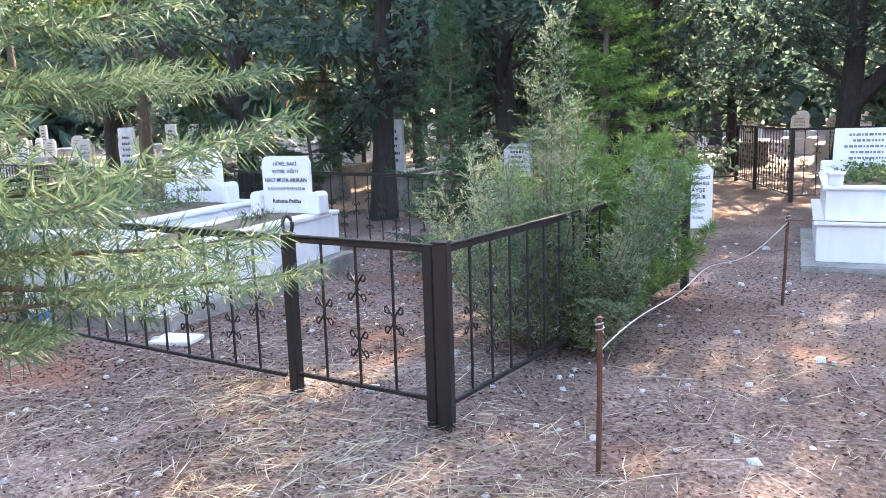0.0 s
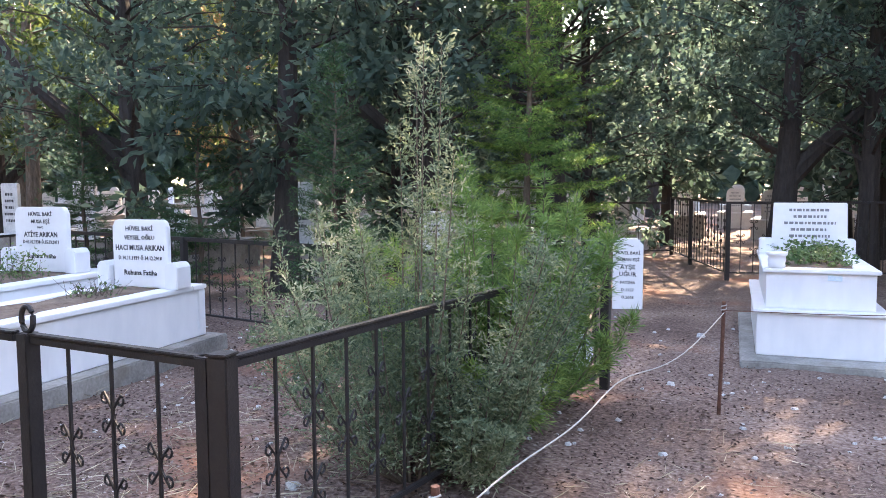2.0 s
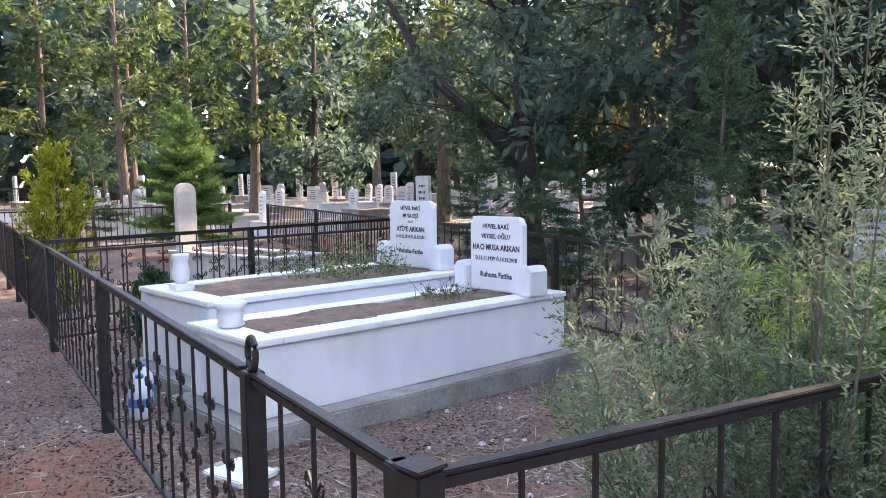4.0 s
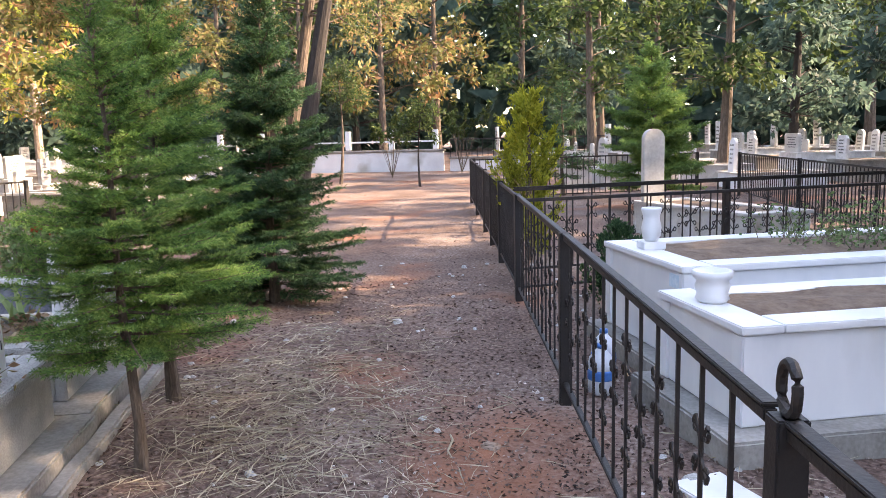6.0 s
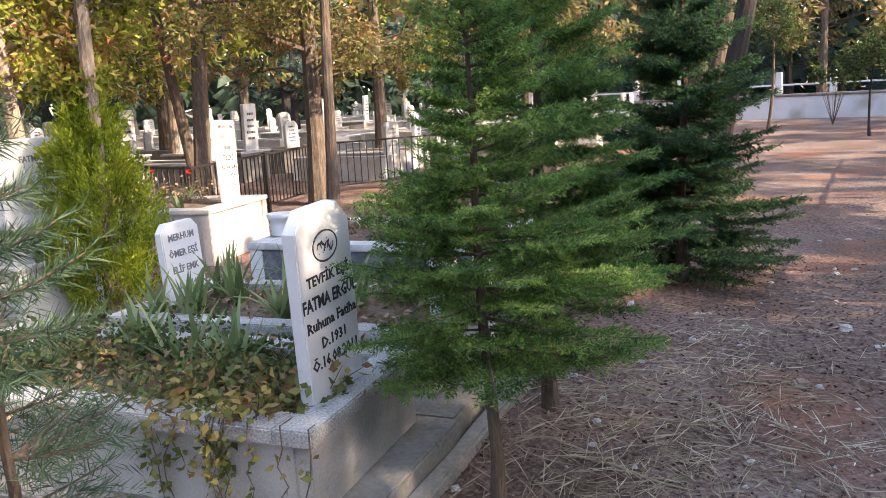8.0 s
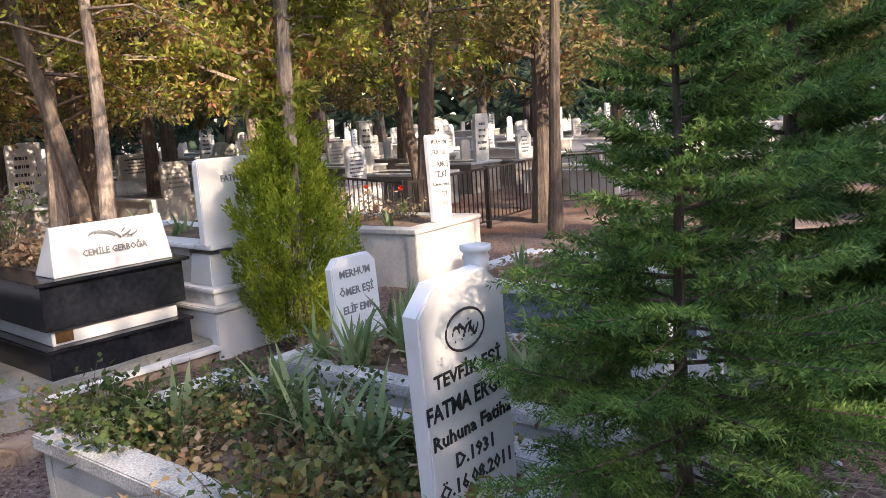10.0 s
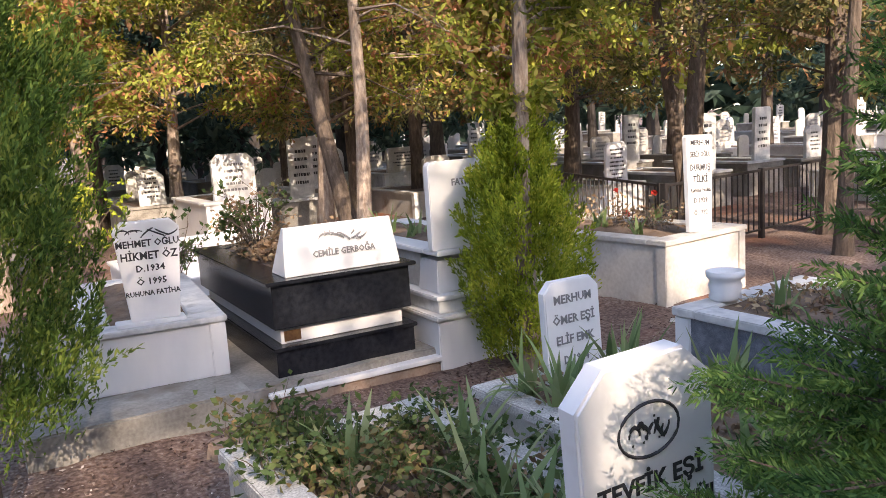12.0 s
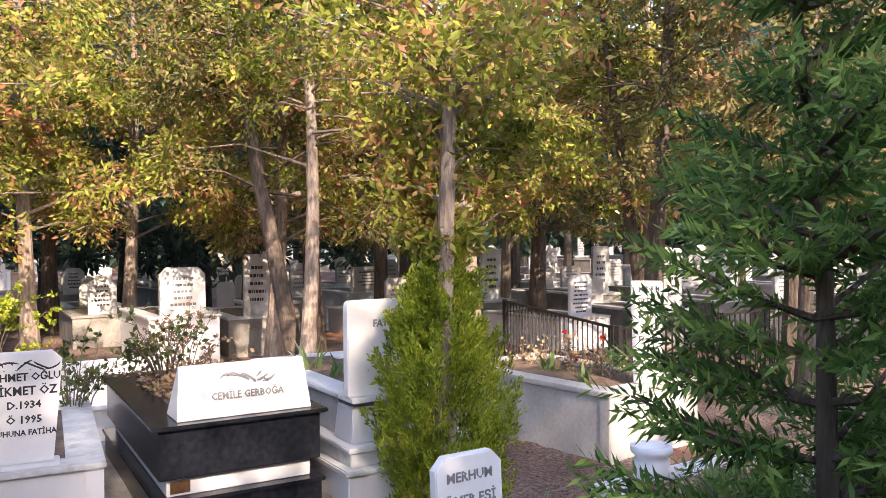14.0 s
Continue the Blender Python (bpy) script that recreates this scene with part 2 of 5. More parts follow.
def block(x0, x1, y0, y1, z0, z1, r=0.006, tx=0.0, ty=0.0, wear=0.0):
    bm = bmesh.new()
    box(bm, min(x0, x1), max(x0, x1), min(y0, y1), max(y0, y1), z0, z1, tx, ty)
    if r:
        bmesh.ops.bevel(bm, geom=bm.edges[:], offset=r, segments=2, affect="EDGES")
    if wear:
        bmesh.ops.subdivide_edges(bm, edges=[e for e in bm.edges if e.calc_length() > 0.15], cuts=5, use_grid_fill=True)
        for v in bm.verts:
            v.co += wear * noise.noise_vector(v.co * 4.0)
    return bm


def plate(outline, y0, y1, r=0.006):
    """An upright plate with the given outline in x and z."""
    bm = bmesh.new()
    a, b = [bm.verts.new((x, y0, z)) for x, z in outline], [bm.verts.new((x, y1, z)) for x, z in outline]
    n = len(outline)
    bm.faces.new(a), bm.faces.new(b[::-1])
    for i in range(n):
        bm.faces.new((a[i], b[i], b[(i + 1) % n], a[(i + 1) % n]))
    bmesh.ops.recalc_face_normals(bm, faces=bm.faces[:])
    bmesh.ops.bevel(bm, geom=[e for e in bm.edges if len(e.link_faces) == 2 and e.calc_face_angle(0) > 0.9], offset=r, segments=2, affect="EDGES")
    return bm


def tube(bm, pts, radii, seg=6):
    """A tapered tube along a line of points."""
    pts = [Vector(p) for p in pts]
    rings = []
    for i, p in enumerate(pts):
        d = (pts[min(i + 1, len(pts) - 1)] - pts[max(i - 1, 0)]).normalized()
        side = d.cross(Vector((0.31, 0.17, 0.93)) if abs(d.z) < 0.9 else Vector((1, 0, 0))).normalized()
        up = side.cross(d)
        r = radii[i] if isinstance(radii, (list, tuple)) else radii
        rings.append([bm.verts.new(p + r * (math.cos(k * math.tau / seg) * side + math.sin(k * math.tau / seg) * up)) for k in range(seg)])
    for a, b in zip(rings, rings[1:]):
        for k in range(seg):
            bm.faces.new((a[k], a[(k + 1) % seg], b[(k + 1) % seg], b[k]))
    bm.faces.new(rings[0][::-1]), bm.faces.new(rings[-1])


def lathe(profile, seg=20):
    bm = bmesh.new()
    rings = [[bm.verts.new((r * math.cos(k * math.tau / seg), r * math.sin(k * math.tau / seg), z)) for k in range(seg)] for r, z in profile]
    for a, b in zip(rings, rings[1:]):
        for k in range(seg):
            bm.faces.new((a[k], a[(k + 1) % seg], b[(k + 1) % seg], b[k]))
    bm.faces.new(rings[0][::-1]), bm.faces.new(rings[-1])
    for f in bm.faces:
        f.smooth = len(f.verts) == 4
    return bm


def from_arrays(name, verts, quads, material, parent=None):
    me = bpy.data.meshes.new(name)
    n, k = len(verts), len(quads)
    me.vertices.add(n)
    me.vertices.foreach_set("co", np.asarray(verts, dtype=np.float32).ravel())
    me.loops.add(4 * k)
    me.loops.foreach_set("vertex_index", np.asarray(quads, dtype=np.int32).ravel())
    me.polygons.add(k)
    me.polygons.foreach_set("loop_start", np.arange(0, 4 * k, 4, dtype=np.int32))
    me.update(calc_edges=True)
    me.materials.append(material)
    ob = new(name, me)
    ob.parent = parent
    return ob


rng = np.random.default_rng(7)


def unit(v):
    return v / np.maximum(np.linalg.norm(v, axis=-1, keepdims=True), 1e-9)


def blades(base, way, length, width, fold=0.0, belly=0.45):
    """Leaf-shaped four-cornered blades: from base along way; belly says where each is widest."""
    n = len(base)
    length, width = np.broadcast_to(length, n)[:, None], np.broadcast_to(width, n)[:, None]
    way = unit(way)
    side = unit(np.cross(way, rng.normal(size=(n, 3))))
    lift = np.cross(side, way) * fold * length
    mid = base + way * length * belly + lift
    v = np.stack([base, mid + side * width / 2, base + way * length, mid - side * width / 2], axis=1).reshape(-1, 3)
    return v, np.arange(4 * n).reshape(-1, 4)


def ball(n):
    return unit(rng.normal(size=(n, 3)))


# ---- ground ----
def ground_height(x, y):
    d = np.hypot(x + 3, y - 2)
    near = 0.018 * np.sin(1.9 * x + 0.7 * y) * np.sin(1.3 * y - 0.6 * x) + 0.01 * np.sin(5.1 * x + 2.0 * y)
    return near - 0.012 + 0.012 * np.maximum(d - 14, 0) * np.exp(-d / 120)


def graded(lo, hi, step, reach):
    inner = np.arange(lo, hi + step / 2, step)
    far = np.cumsum(step * 1.28 ** np.arange(1, 40))
    far = far[far < reach]
    return np.concatenate([lo - far[::-1], inner, hi + far])


gx, gy = graded(-12, 4, 0.16, 900), graded(-7, 12, 0.16, 900)
gxx, gyy = np.meshgrid(gx, gy, indexing="ij")
gv = np.stack([gxx, gyy, ground_height(gxx, gyy) + 0.006 * rng.normal(size=gxx.shape) * (np.hypot(gxx + 3, gyy - 2) < 12)], axis=-1).reshape(-1, 3)
ni, nj = gxx.shape
ii = (np.arange(ni - 1)[:, None] * nj + np.arange(nj - 1)[None, :]).ravel()
ground = from_arrays("ground", gv, np.stack([ii, ii + nj, ii + nj + 1, ii + 1], axis=1), EARTH)
tagged(ground, "bare reddish-brown earth strewn with litter and dry needles", "ground", kind="structure")
for p in ground.data.polygons:
    p.use_smooth = True


def floor_z(x, y):
    return float(ground_height(np.float64(x), np.float64(y)))


# ---- iron fences ----
def scroll_mesh():
    """Two C-scrolls back to back on a bar, curled at both ends."""
    bm = bmesh.new()
    for s in (-1, 1):
        pts = []
        for k in range(11):
            a = -2.6 + k * 0.38
            r = 0.009 + 0.0019 * k
            pts.append((s * (0.036 + r * math.cos(a)), 0, 0.05 + r * math.sin(a)))
        top = [Vector(p) for p in pts][::-1]
        low = [Vector((p.x, 0, -p.z)) for p in reversed(top)]
        line = low[:] + [Vector((s * 0.007, 0, -0.022)), Vector((s * 0.006, 0, 0)), Vector((s * 0.007, 0, 0.022))] + top
        tube(bm, line, 0.0055, 4)
    me = bpy.data.meshes.new("scroll")
    bm.to_mesh(me)
    bm.free()
    me.materials.append(IRON)
    return me


def bar_mesh(h, w):
    bm = bmesh.new()
    box(bm, -w, w, -w, w, 0, h)
    me = bpy.data.meshes.new("bar")
    bm.to_mesh(me)
    bm.free()
    me.materials.append(IRON)
    return me


SCROLL, BAR = scroll_mesh(), bar_mesh(0.83, 0.0055)
THIN_BAR = bar_mesh(0.8, 0.007)


def put_mesh(name, me, parent, m):
    ob = new(name, me)
    ob.parent = parent
    ob.matrix_basis = m
    return ob


def fence(a, b, label, posts=(), scrolls=True, step=0.212, h=0.93, low=0.1, first=True, last=True, name="iron_fence", bar=None, mat=None, group="", depth=0.0):
    """A straight run of fence from a to b on the ground: posts, two rails, upright bars and scrolls."""
    mat = mat or IRON
    ax, ay = a
    bx, by = b
    run = math.hypot(bx - ax, by - ay)
    f = thing(name, pose(ax, ay, depth, 0, 0, math.degrees(math.atan2(by - ay, bx - ax))), label, "fence", group)
    for z, hh in ((h - 0.03, 0.03), (low, 0.022)):
        part("rail", block(0.0, run, -0.014, 0.014, z, z + hh, 0.004), mat, f)
    if h > 0.9 and scrolls:
        part("handrail", block(0.0, run, -0.019, 0.019, h + 0.001, h + 0.012, 0.003), mat, f)
    at = ([0.0] if first else []) + [p * run for p in posts] + ([run] if last else [])
    for x in at:
        part("post", block(x - 0.03, x + 0.03, -0.032, 0.032, -0.05, h + 0.012, 0.004), mat, f)
    n = max(2, round(run / step))
    for k in range(1, n):
        x = run * k / n
        put_mesh("bar", bar or BAR, f, pose(x, 0, low + 0.01) @ Matrix.Diagonal((1, 1, (h - low - 0.03) / (0.83 if bar is None or bar is BAR else 0.8), 1)))
        if scrolls:
            for z in ((0.5,) if k % 2 else (0.68, 0.32)):
                put_mesh("scroll", SCROLL, f, pose(x, 0, low + (h - low) * (z - 0.06) / 0.93 + 0.02))
    return f


G, P2, F, B = (-1.1, 3.2), (-7.56, 3.99), (-0.45, 6.9), (-8.2, 8.85)
gate = fence((-1.17, 3.208), (-2.11, 3.322), "black wrought-iron gate with scroll ornaments, closed", name="iron_gate", low=0.12, step=0.24)
tagged(gate, category="gate")
ring = bmesh.new()
tube(ring, [(0.945 + 0.036 * math.sin(a), 0, 0.995 - 0.05 * math.cos(a)) for a in [k * math.tau / 20 for k in range(-2, 20)]], 0.011, 7)
part("latch_loop", ring, IRON, gate, "bent iron hoop over the gate post")
corner = thing("corner_post", pose(*G, 0, 0, 0, 4), "square black iron corner post of the grave fence", "post")
part("shaft", block(-0.038, 0.038, -0.038, 0.038, -0.06, 0.95, 0.005), IRON, corner)
part("cap", block(-0.042, 0.042, -0.042, 0.042, 0.951, 0.96, 0.003), IRON, corner)
part("hinge", block(-0.075, -0.037, -0.012, 0.012, 0.68, 0.75, 0.003), IRON, corner)
FL = "black wrought-iron fence with scrolls round the graves"
fence((-2.185, 3.331), P2, FL, posts=(0.5,), first=False)
fence((-1.09, 3.24), F, FL, first=False)
fence((-0.5, 6.93), B, FL, posts=(0.3, 0.62), first=False)
fence((-7.6, 4.04), (-8.22, 8.78), FL, first=False, last=False, h=0.9)
fence((-7.66, 4.005), (-12.6, 4.57), "black iron fence with plain close bars", posts=(0.39, 0.7), scrolls=False, step=0.11, bar=THIN_BAR, h=0.93)
fence((-12.66, 4.577), (-17.5, 5.13), "black iron fence with plain close bars", posts=(0.5,), scrolls=False, step=0.11, bar=THIN_BAR, h=0.93)
fence((-8.5, 4.15), (-9.3, 9.0), FL, posts=(0.5,), first=False)
fence((-9.35, 9.05), (-17.0, 10.9), "black iron fence with plain close bars", posts=(0.5,), scrolls=False, step=0.13, bar=THIN_BAR)
fence((-17.55, 5.2), (-18.0, 10.4), "black iron fence with plain close bars", scrolls=False, step=0.13, bar=THIN_BAR)
fence((-9.4, -4.0), (-13.3, -4.6), "black iron fence with plain bars, rusty low down", posts=(0.5,), scrolls=False, step=0.12, bar=THIN_BAR, h=0.85)
fence((-13.35, -4.6), (-15.2, -3.0), "black iron fence with plain bars, rusty low down", scrolls=False, step=0.12, bar=THIN_BAR, h=0.85)
fence((-9.4, -4.05), (-10.6, -7.6), "black iron fence with plain bars, rusty low down", scrolls=False, step=0.14, bar=THIN_BAR, h=0.85)
fence((-0.95, 17.9), (0.23, 14.0), "tall black iron fence with scrolls", posts=(0.4,), h=1.2, step=0.19)
fence((0.23, 14.0), (4.3, 15.2), "tall black iron fence with scrolls", posts=(0.5,), h=1.2, step=0.19, first=False)
fence((-0.95, 17.9), (-5.5, 17.2), "tall black iron fence with scrolls", posts=(0.5,), h=1.1, step=0.22, first=False)


# ---- lettering ----
def lettering(text, size, material, parent, m, squeeze=1.0):
    """One line of lettering as a thin raised mesh, centred, in the xz plane and facing -y."""
    cu = bpy.data.curves.new("inscription", "FONT")
    cu.body, cu.size, cu.align_x, cu.align_y = text, size, "CENTER", "CENTER"
    cu.extrude, cu.resolution_u, cu.offset = 0.0008, 1, 0.026 * size
    tmp = bpy.data.objects.new("tmp", cu)
    scene.collection.objects.link(tmp)
    me = bpy.data.meshes.new_from_object(tmp.evaluated_get(bpy.context.evaluated_depsgraph_get()))
    bpy.data.objects.remove(tmp)
    me.materials.clear()
    me.materials.append(material)
    ob = new("inscription", me)
    ob.parent = parent
    ob.matrix_basis = m @ pose(0, 0, 0, 90) @ Matrix.Diagonal((squeeze, 1, 1, 1))
    return ob


def script_bar(width, height, material, parent, m, seed=1):
    """A line of calligraphy as plain flowing strokes."""
    r = random.Random(seed)
    bm = bmesh.new()
    n = 7
    for k in range(n):
        x, swing = (k + 0.5) / n * width - width / 2, r.choice((-1, 1))
        rise, turn = r.uniform(0.25, 0.5), r.uniform(1.5, 4.2)
        pts = []
        for j in range(9):
            a = j / 8 * turn
            pts.append((x + width / n * (0.9 * math.cos(a) * swing + 0.25 * (j / 8)), -0.001, height * (rise * math.sin(a + 0.4 * k) - 0.12 + 0.1 * (j / 8))))
        tube(bm, pts, [0.001 + 0.0042 * height / 0.06 * (0.35 + math.sin(math.pi * j / 8)) * 0.7 for j in range(9)], 4)
        if r.random() < 0.6:
            dx, dz, d = x + r.uniform(-0.3, 0.3) * width / n, r.choice((-0.42, 0.44)) * height, 0.045 * height
            box(bm, dx - d, dx + d, -0.0014, -0.0004, dz - d, dz + d)
    for v in bm.verts:
        v.co.y *= 0.2
    ob = part("calligraphy", bm, material, parent)
    ob.matrix_basis = m
    return ob


def faint_lines(n, width, z0, z1, material, parent, y, seed):
    """Writing too small to read: rows of plain bars."""
    r = random.Random(seed)
    for k in range(n):
        z = z1 + (z0 - z1) * (k + 0.5) / n
        w = width * r.uniform(0.6, 1.0)
        bm = bmesh.new()
        x = -w / 2
        while x < w / 2 - 0.01:
            d = r.uniform(0.015, 0.05)
            box(bm, x, min(x + d, w / 2), y - 0.001, y, z - 0.2 * (z1 - z0) / n, z + 0.2 * (z1 - z0) / n)
            x += d + 0.012
        part("inscription", bm, material, parent)


# ---- graves ----
def kerb(parent, x0, x1, y0, y1, z0, z1, w, material, name, r=0.006, label=""):
    """Four slabs round a grave bed, butted at the corners."""
    g = 0.0015
    for a, b, c, d in ((x0, x1, y0, y0 + w), (x0, x1, y1 - w, y1), (x0, x0 + w, y0 + w + g, y1 - w - g), (x1 - w, x1, y0 + w + g, y1 - w - g)):
        part(name, block(a, b, c, d, z0, z1, r), material, parent, label)


def bed(parent, x0, x1, y0, y1, z, name="soil", material=None, fine=True):
    bm = bmesh.new()
    n, k = (14, 22) if fine else (4, 6)
    grid = [[bm.verts.new((x0 + (x1 - x0) * i / n, y0 + (y1 - y0) * j / k, z + 0.035 * noise.noise((x0 + i * 0.37, y0 + j * 0.31, 3.3)) + 0.03 * math.sin(math.pi * i / n) * math.sin(math.pi * j / k))) for j in range(k + 1)] for i in range(n + 1)]
    for i in range(n):
        for j in range(k):
            bm.faces.new((grid[i][j], grid[i + 1][j], grid[i + 1][j + 1], grid[i][j + 1]))
    return part(name, bm, material or GRAVE_SOIL, parent, "bare brown soil")


def grave(x, y, yaw, W, L, zb, zc, label, wall=MARBLE, cap=CAP, cap_w=0.16, cap_t=0.04, over=0.025, pil=None, soil=-0.03, z=0.0, group="", cap_label="", edge=0.006):
    """A raised grave: walls, cap slabs and soil. Local x across, y from the front (0) to the back (L)."""
    g = thing("grave", pose(x, y, z, 0, 0, yaw), label, "grave", group)
    t = 0.06
    kerb(g, -W / 2 + over, W / 2 - over, over, L - over, zb, zc - cap_t - 0.001, t, wall, "wall_panel", edge)
    kerb(g, -W / 2, W / 2, 0, L, zc - cap_t, zc, cap_w, cap, "cap_slab", edge, cap_label)
    bed(g, -W / 2 + t, W / 2 - t, t, L - t, zc + soil, fine=edge > 0)
    if pil:
        for sx in (-1, 1):
            for y0 in (over - 0.015, L - over - 0.085):
                part("pilaster", block(sx * (W / 2 - over + 0.012), sx * (W / 2 - over - 0.085), y0, y0 + 0.1, zb + 0.002, zc - cap_t - 0.002, edge), pil, g)
    return g


def rounded(w, h, c, n=4, dip=0.0):
    """A headstone outline with cut or rounded upper corners."""
    pts = [(-w / 2, 0), (w / 2, 0), (w / 2, h - c)]
    for k in range(1, n):
        a = math.pi / 2 * k / n
        pts.append((w / 2 - c + c * math.cos(a), h - c + c * math.sin(a)))
    pts.append((w / 2 - c, h))
    pts.append((-w / 2 + c, h))
    for k in range(1, n):
        a = math.pi / 2 + math.pi / 2 * k / n
        pts.append((-w / 2 + c + c * math.cos(a), h - c + c * math.sin(a)))
    pts.append((-w / 2, h - c))
    return pts


def chamfered(w, h, c, taper=0.0):
    return [(-w / 2 + taper, 0), (w / 2 - taper, 0), (w / 2, h - c), (w / 2 - c, h), (-w / 2 + c, h), (-w / 2, h - c)]


def shouldered(w, h, s=0.06):
    """The top steps in with a hollow at each corner."""
    right = [(w / 2, 0), (w / 2, h - s)] + [(w / 2 - s * 0.15 - s * 0.75 * (1 - math.cos(a)), h - s + s * 0.95 * math.sin(a)) for a in (0.2, 0.6, 1.0, 1.4)] + [(w / 2 - s * 1.1, h)]
    return [(-x, z) for x, z in right[::-1]][0:0] + right + [(-x, z) for x, z in reversed(right)]


def headstone(parent, x, y, z, outline, t, material=None, lean=0.0, yaw=0.0, side=0.0, label=""):
    m = pose(x, y, z, lean, side, yaw)
    ob = part("headstone", plate(outline, 0, t), material or STONE, parent, label)
    ob.matrix_basis = m
    return ob


def lines(stone, rows, material=None):
    for text, z, size, *sq in rows:
        lettering(text, size, material or PAINT, stone, pose(0, -0.0012, z), *(sq or [1.0]))


def urn(x, y, z, s=1.0, tall=False, label="turned white marble urn on the grave"):
    u = thing("marble_urn", pose(x, y, z), label, "urn", "marble urns")
    if tall:
        part("foot", block(-0.075, 0.075, -0.075, 0.075, 0, 0.05, 0.005), MARBLE, u)
        part("vase", lathe([(0.04, 0.051), (0.06, 0.085), (0.066, 0.14), (0.054, 0.2), (0.056, 0.225), (0.068, 0.262), (0.064, 0.275), (0.046, 0.272), (0.04, 0.23)]), MARBLE, u)
    else:
        part("vase", lathe([(0.06 * s, 0), (0.078 * s, 0.016 * s), (0.07 * s, 0.04 * s), (0.08 * s, 0.075 * s), (0.07 * s, 0.1 * s), (0.09 * s, 0.118 * s), (0.092 * s, 0.145 * s), (0.075 * s, 0.147 * s), (0.06 * s, 0.09 * s)]), MARBLE, u)
    return u


# ---- fenced plot: two white marble graves ----
YV = 2.7
va = grave(-4.41, 4.19, YV, 0.88, 2.78, 0.14, 0.61, "white marble grave with veined walls on a concrete base", cap=MARBLE, cap_w=0.2, pil=MARBLE, soil=-0.02)
part("base", block(-0.5, 0.57, -0.12, 2.9, -0.05, 0.138, 0.012, wear=0.006), CONCRETE, va, "rough grey concrete base")
hs = headstone(va, 0.04, 2.38, 0.611, shouldered(0.58, 0.6), 0.055, STONE)
lines(hs, [("HÜVEL BAKİ", 0.52, 0.052), ("VEYSEL OĞLU", 0.44, 0.052), ("HACI MUSA ARIKAN", 0.35, 0.066, 0.86), ("D.10.11.1939 Ö.14.12.2018", 0.26, 0.048, 0.86), ("Ruhuna Fatiha", 0.13, 0.062)])
for sx in (-1, 1):
    part("shoulder_block", plate([(0, 0), (0.13, 0), (0.13, 0.19), (0.1, 0.23), (0.03, 0.23), (0, 0.19)], 0, 0.2, 0.008), MARBLE, va).matrix_basis = pose((0.335 if sx > 0 else -0.385), 2.32, 0.611)
aa = grave(-5.66, 4.37, 3.5, 1.2, 2.75, 0.1, 0.69, "white marble grave with grey walls, weeds on its soil", cap=MARBLE, cap_w=0.2, pil=MARBLE, soil=-0.02)
part("base", block(-0.68, 0.66, -0.12, 2.9, -0.05, 0.098, 0.012, wear=0.006), CONCRETE, aa, "rough grey concrete base")
hs = headstone(aa, 0.02, 2.33, 0.691, shouldered(0.62, 0.62), 0.055, STONE)
lines(hs, [("HÜVEL BAKİ", 0.55, 0.05), ("MUSA EŞİ", 0.48, 0.05), ("HACI", 0.425, 0.03), ("ATİYE ARIKAN", 0.355, 0.066, 0.9), ("D.01.02.1938 Ö.15.03.2011", 0.285, 0.046, 0.84), ("Ruhuna Fatiha", 0.15, 0.06)])
for sx in (-1, 1):
    part("shoulder_block", plate([(0, 0), (0.13, 0), (0.13, 0.19), (0.1, 0.23), (0.03, 0.23), (0, 0.19)], 0, 0.2, 0.008), MARBLE, aa).matrix_basis = pose((0.335 if sx > 0 else -0.425), 2.27, 0.691)
part("maker_plate", block(0.43, 0.54, 0.005, 0.009, 0.55, 0.63, 0), STICKER, aa, "pale blue printed maker's plate")
urn(-4.5, 4.32, 0.611, 1.1)
urn(-5.8, 4.51, 0.691, 1.0, tall=True)


def slab_stone(x, y, z, yaw, label="flat broken slab of white marble on the ground"):
    s = thing("marble_slab", pose(x, y, z, 0, 0, yaw), label, "slab")
    part("slab", block(-0.16, 0.16, -0.12, 0.12, 0, 0.035, 0.006, wear=0.008), MARBLE, s)


slab_stone(-3.62, 3.95, 0.0, 12)


def water_jug(x, y, z):
    j = thing("plastic_jug", pose(x, y, z, 0, 0, 25), "clear plastic water jug with a blue cap beside the grave", "jug")
    part("body", lathe([(0.08, 0), (0.095, 0.015), (0.09, 0.08), (0.095, 0.1), (0.09, 0.18), (0.095, 0.2), (0.085, 0.26), (0.04, 0.31), (0.028, 0.33)]), PLASTIC, j)
    part("cap", lathe([(0.032, 0.331), (0.032, 0.36), (0.02, 0.362)]), BLUE, j)
    j.scale = (0.8, 0.8, 0.8)
    part("label_band", lathe([(0.0935, 0.101), (0.0965, 0.12), (0.0965, 0.165), (0.0935, 0.179)]), BLUE, j)


water_jug(-4.98, 3.9, 0.0)
water_jug(-5.3, 4.02, 0.0)

# ---- row across the path ----
plinth = thing("concrete_plinth", pose(0, 0, 0), "stepped grey concrete plinth under two graves", "plinth")
part("step", block(-4.83, -3.72, -1.05, 1.2, -0.06, 0.12, 0.012, wear=0.008), CONCRETE, plinth)
part("step", block(-5.98, -4.832, -1.1, 1.17, -0.06, 0.116, 0.014, wear=0.01), CONCRETE, plinth)
part("ledge", block(-5.98, -4.0, 1.203, 1.29, -0.06, 0.05, 0.014, wear=0.01), CONCRETE, plinth)
fa = grave(-4.31, 1.06, 181.5, 0.92, 1.96, 0.12, 0.46, "grey terrazzo grave overgrown with vines and irises", wall=CEMENT, cap=TERRAZZO, cap_w=0.15, cap_t=0.06, soil=-0.08)
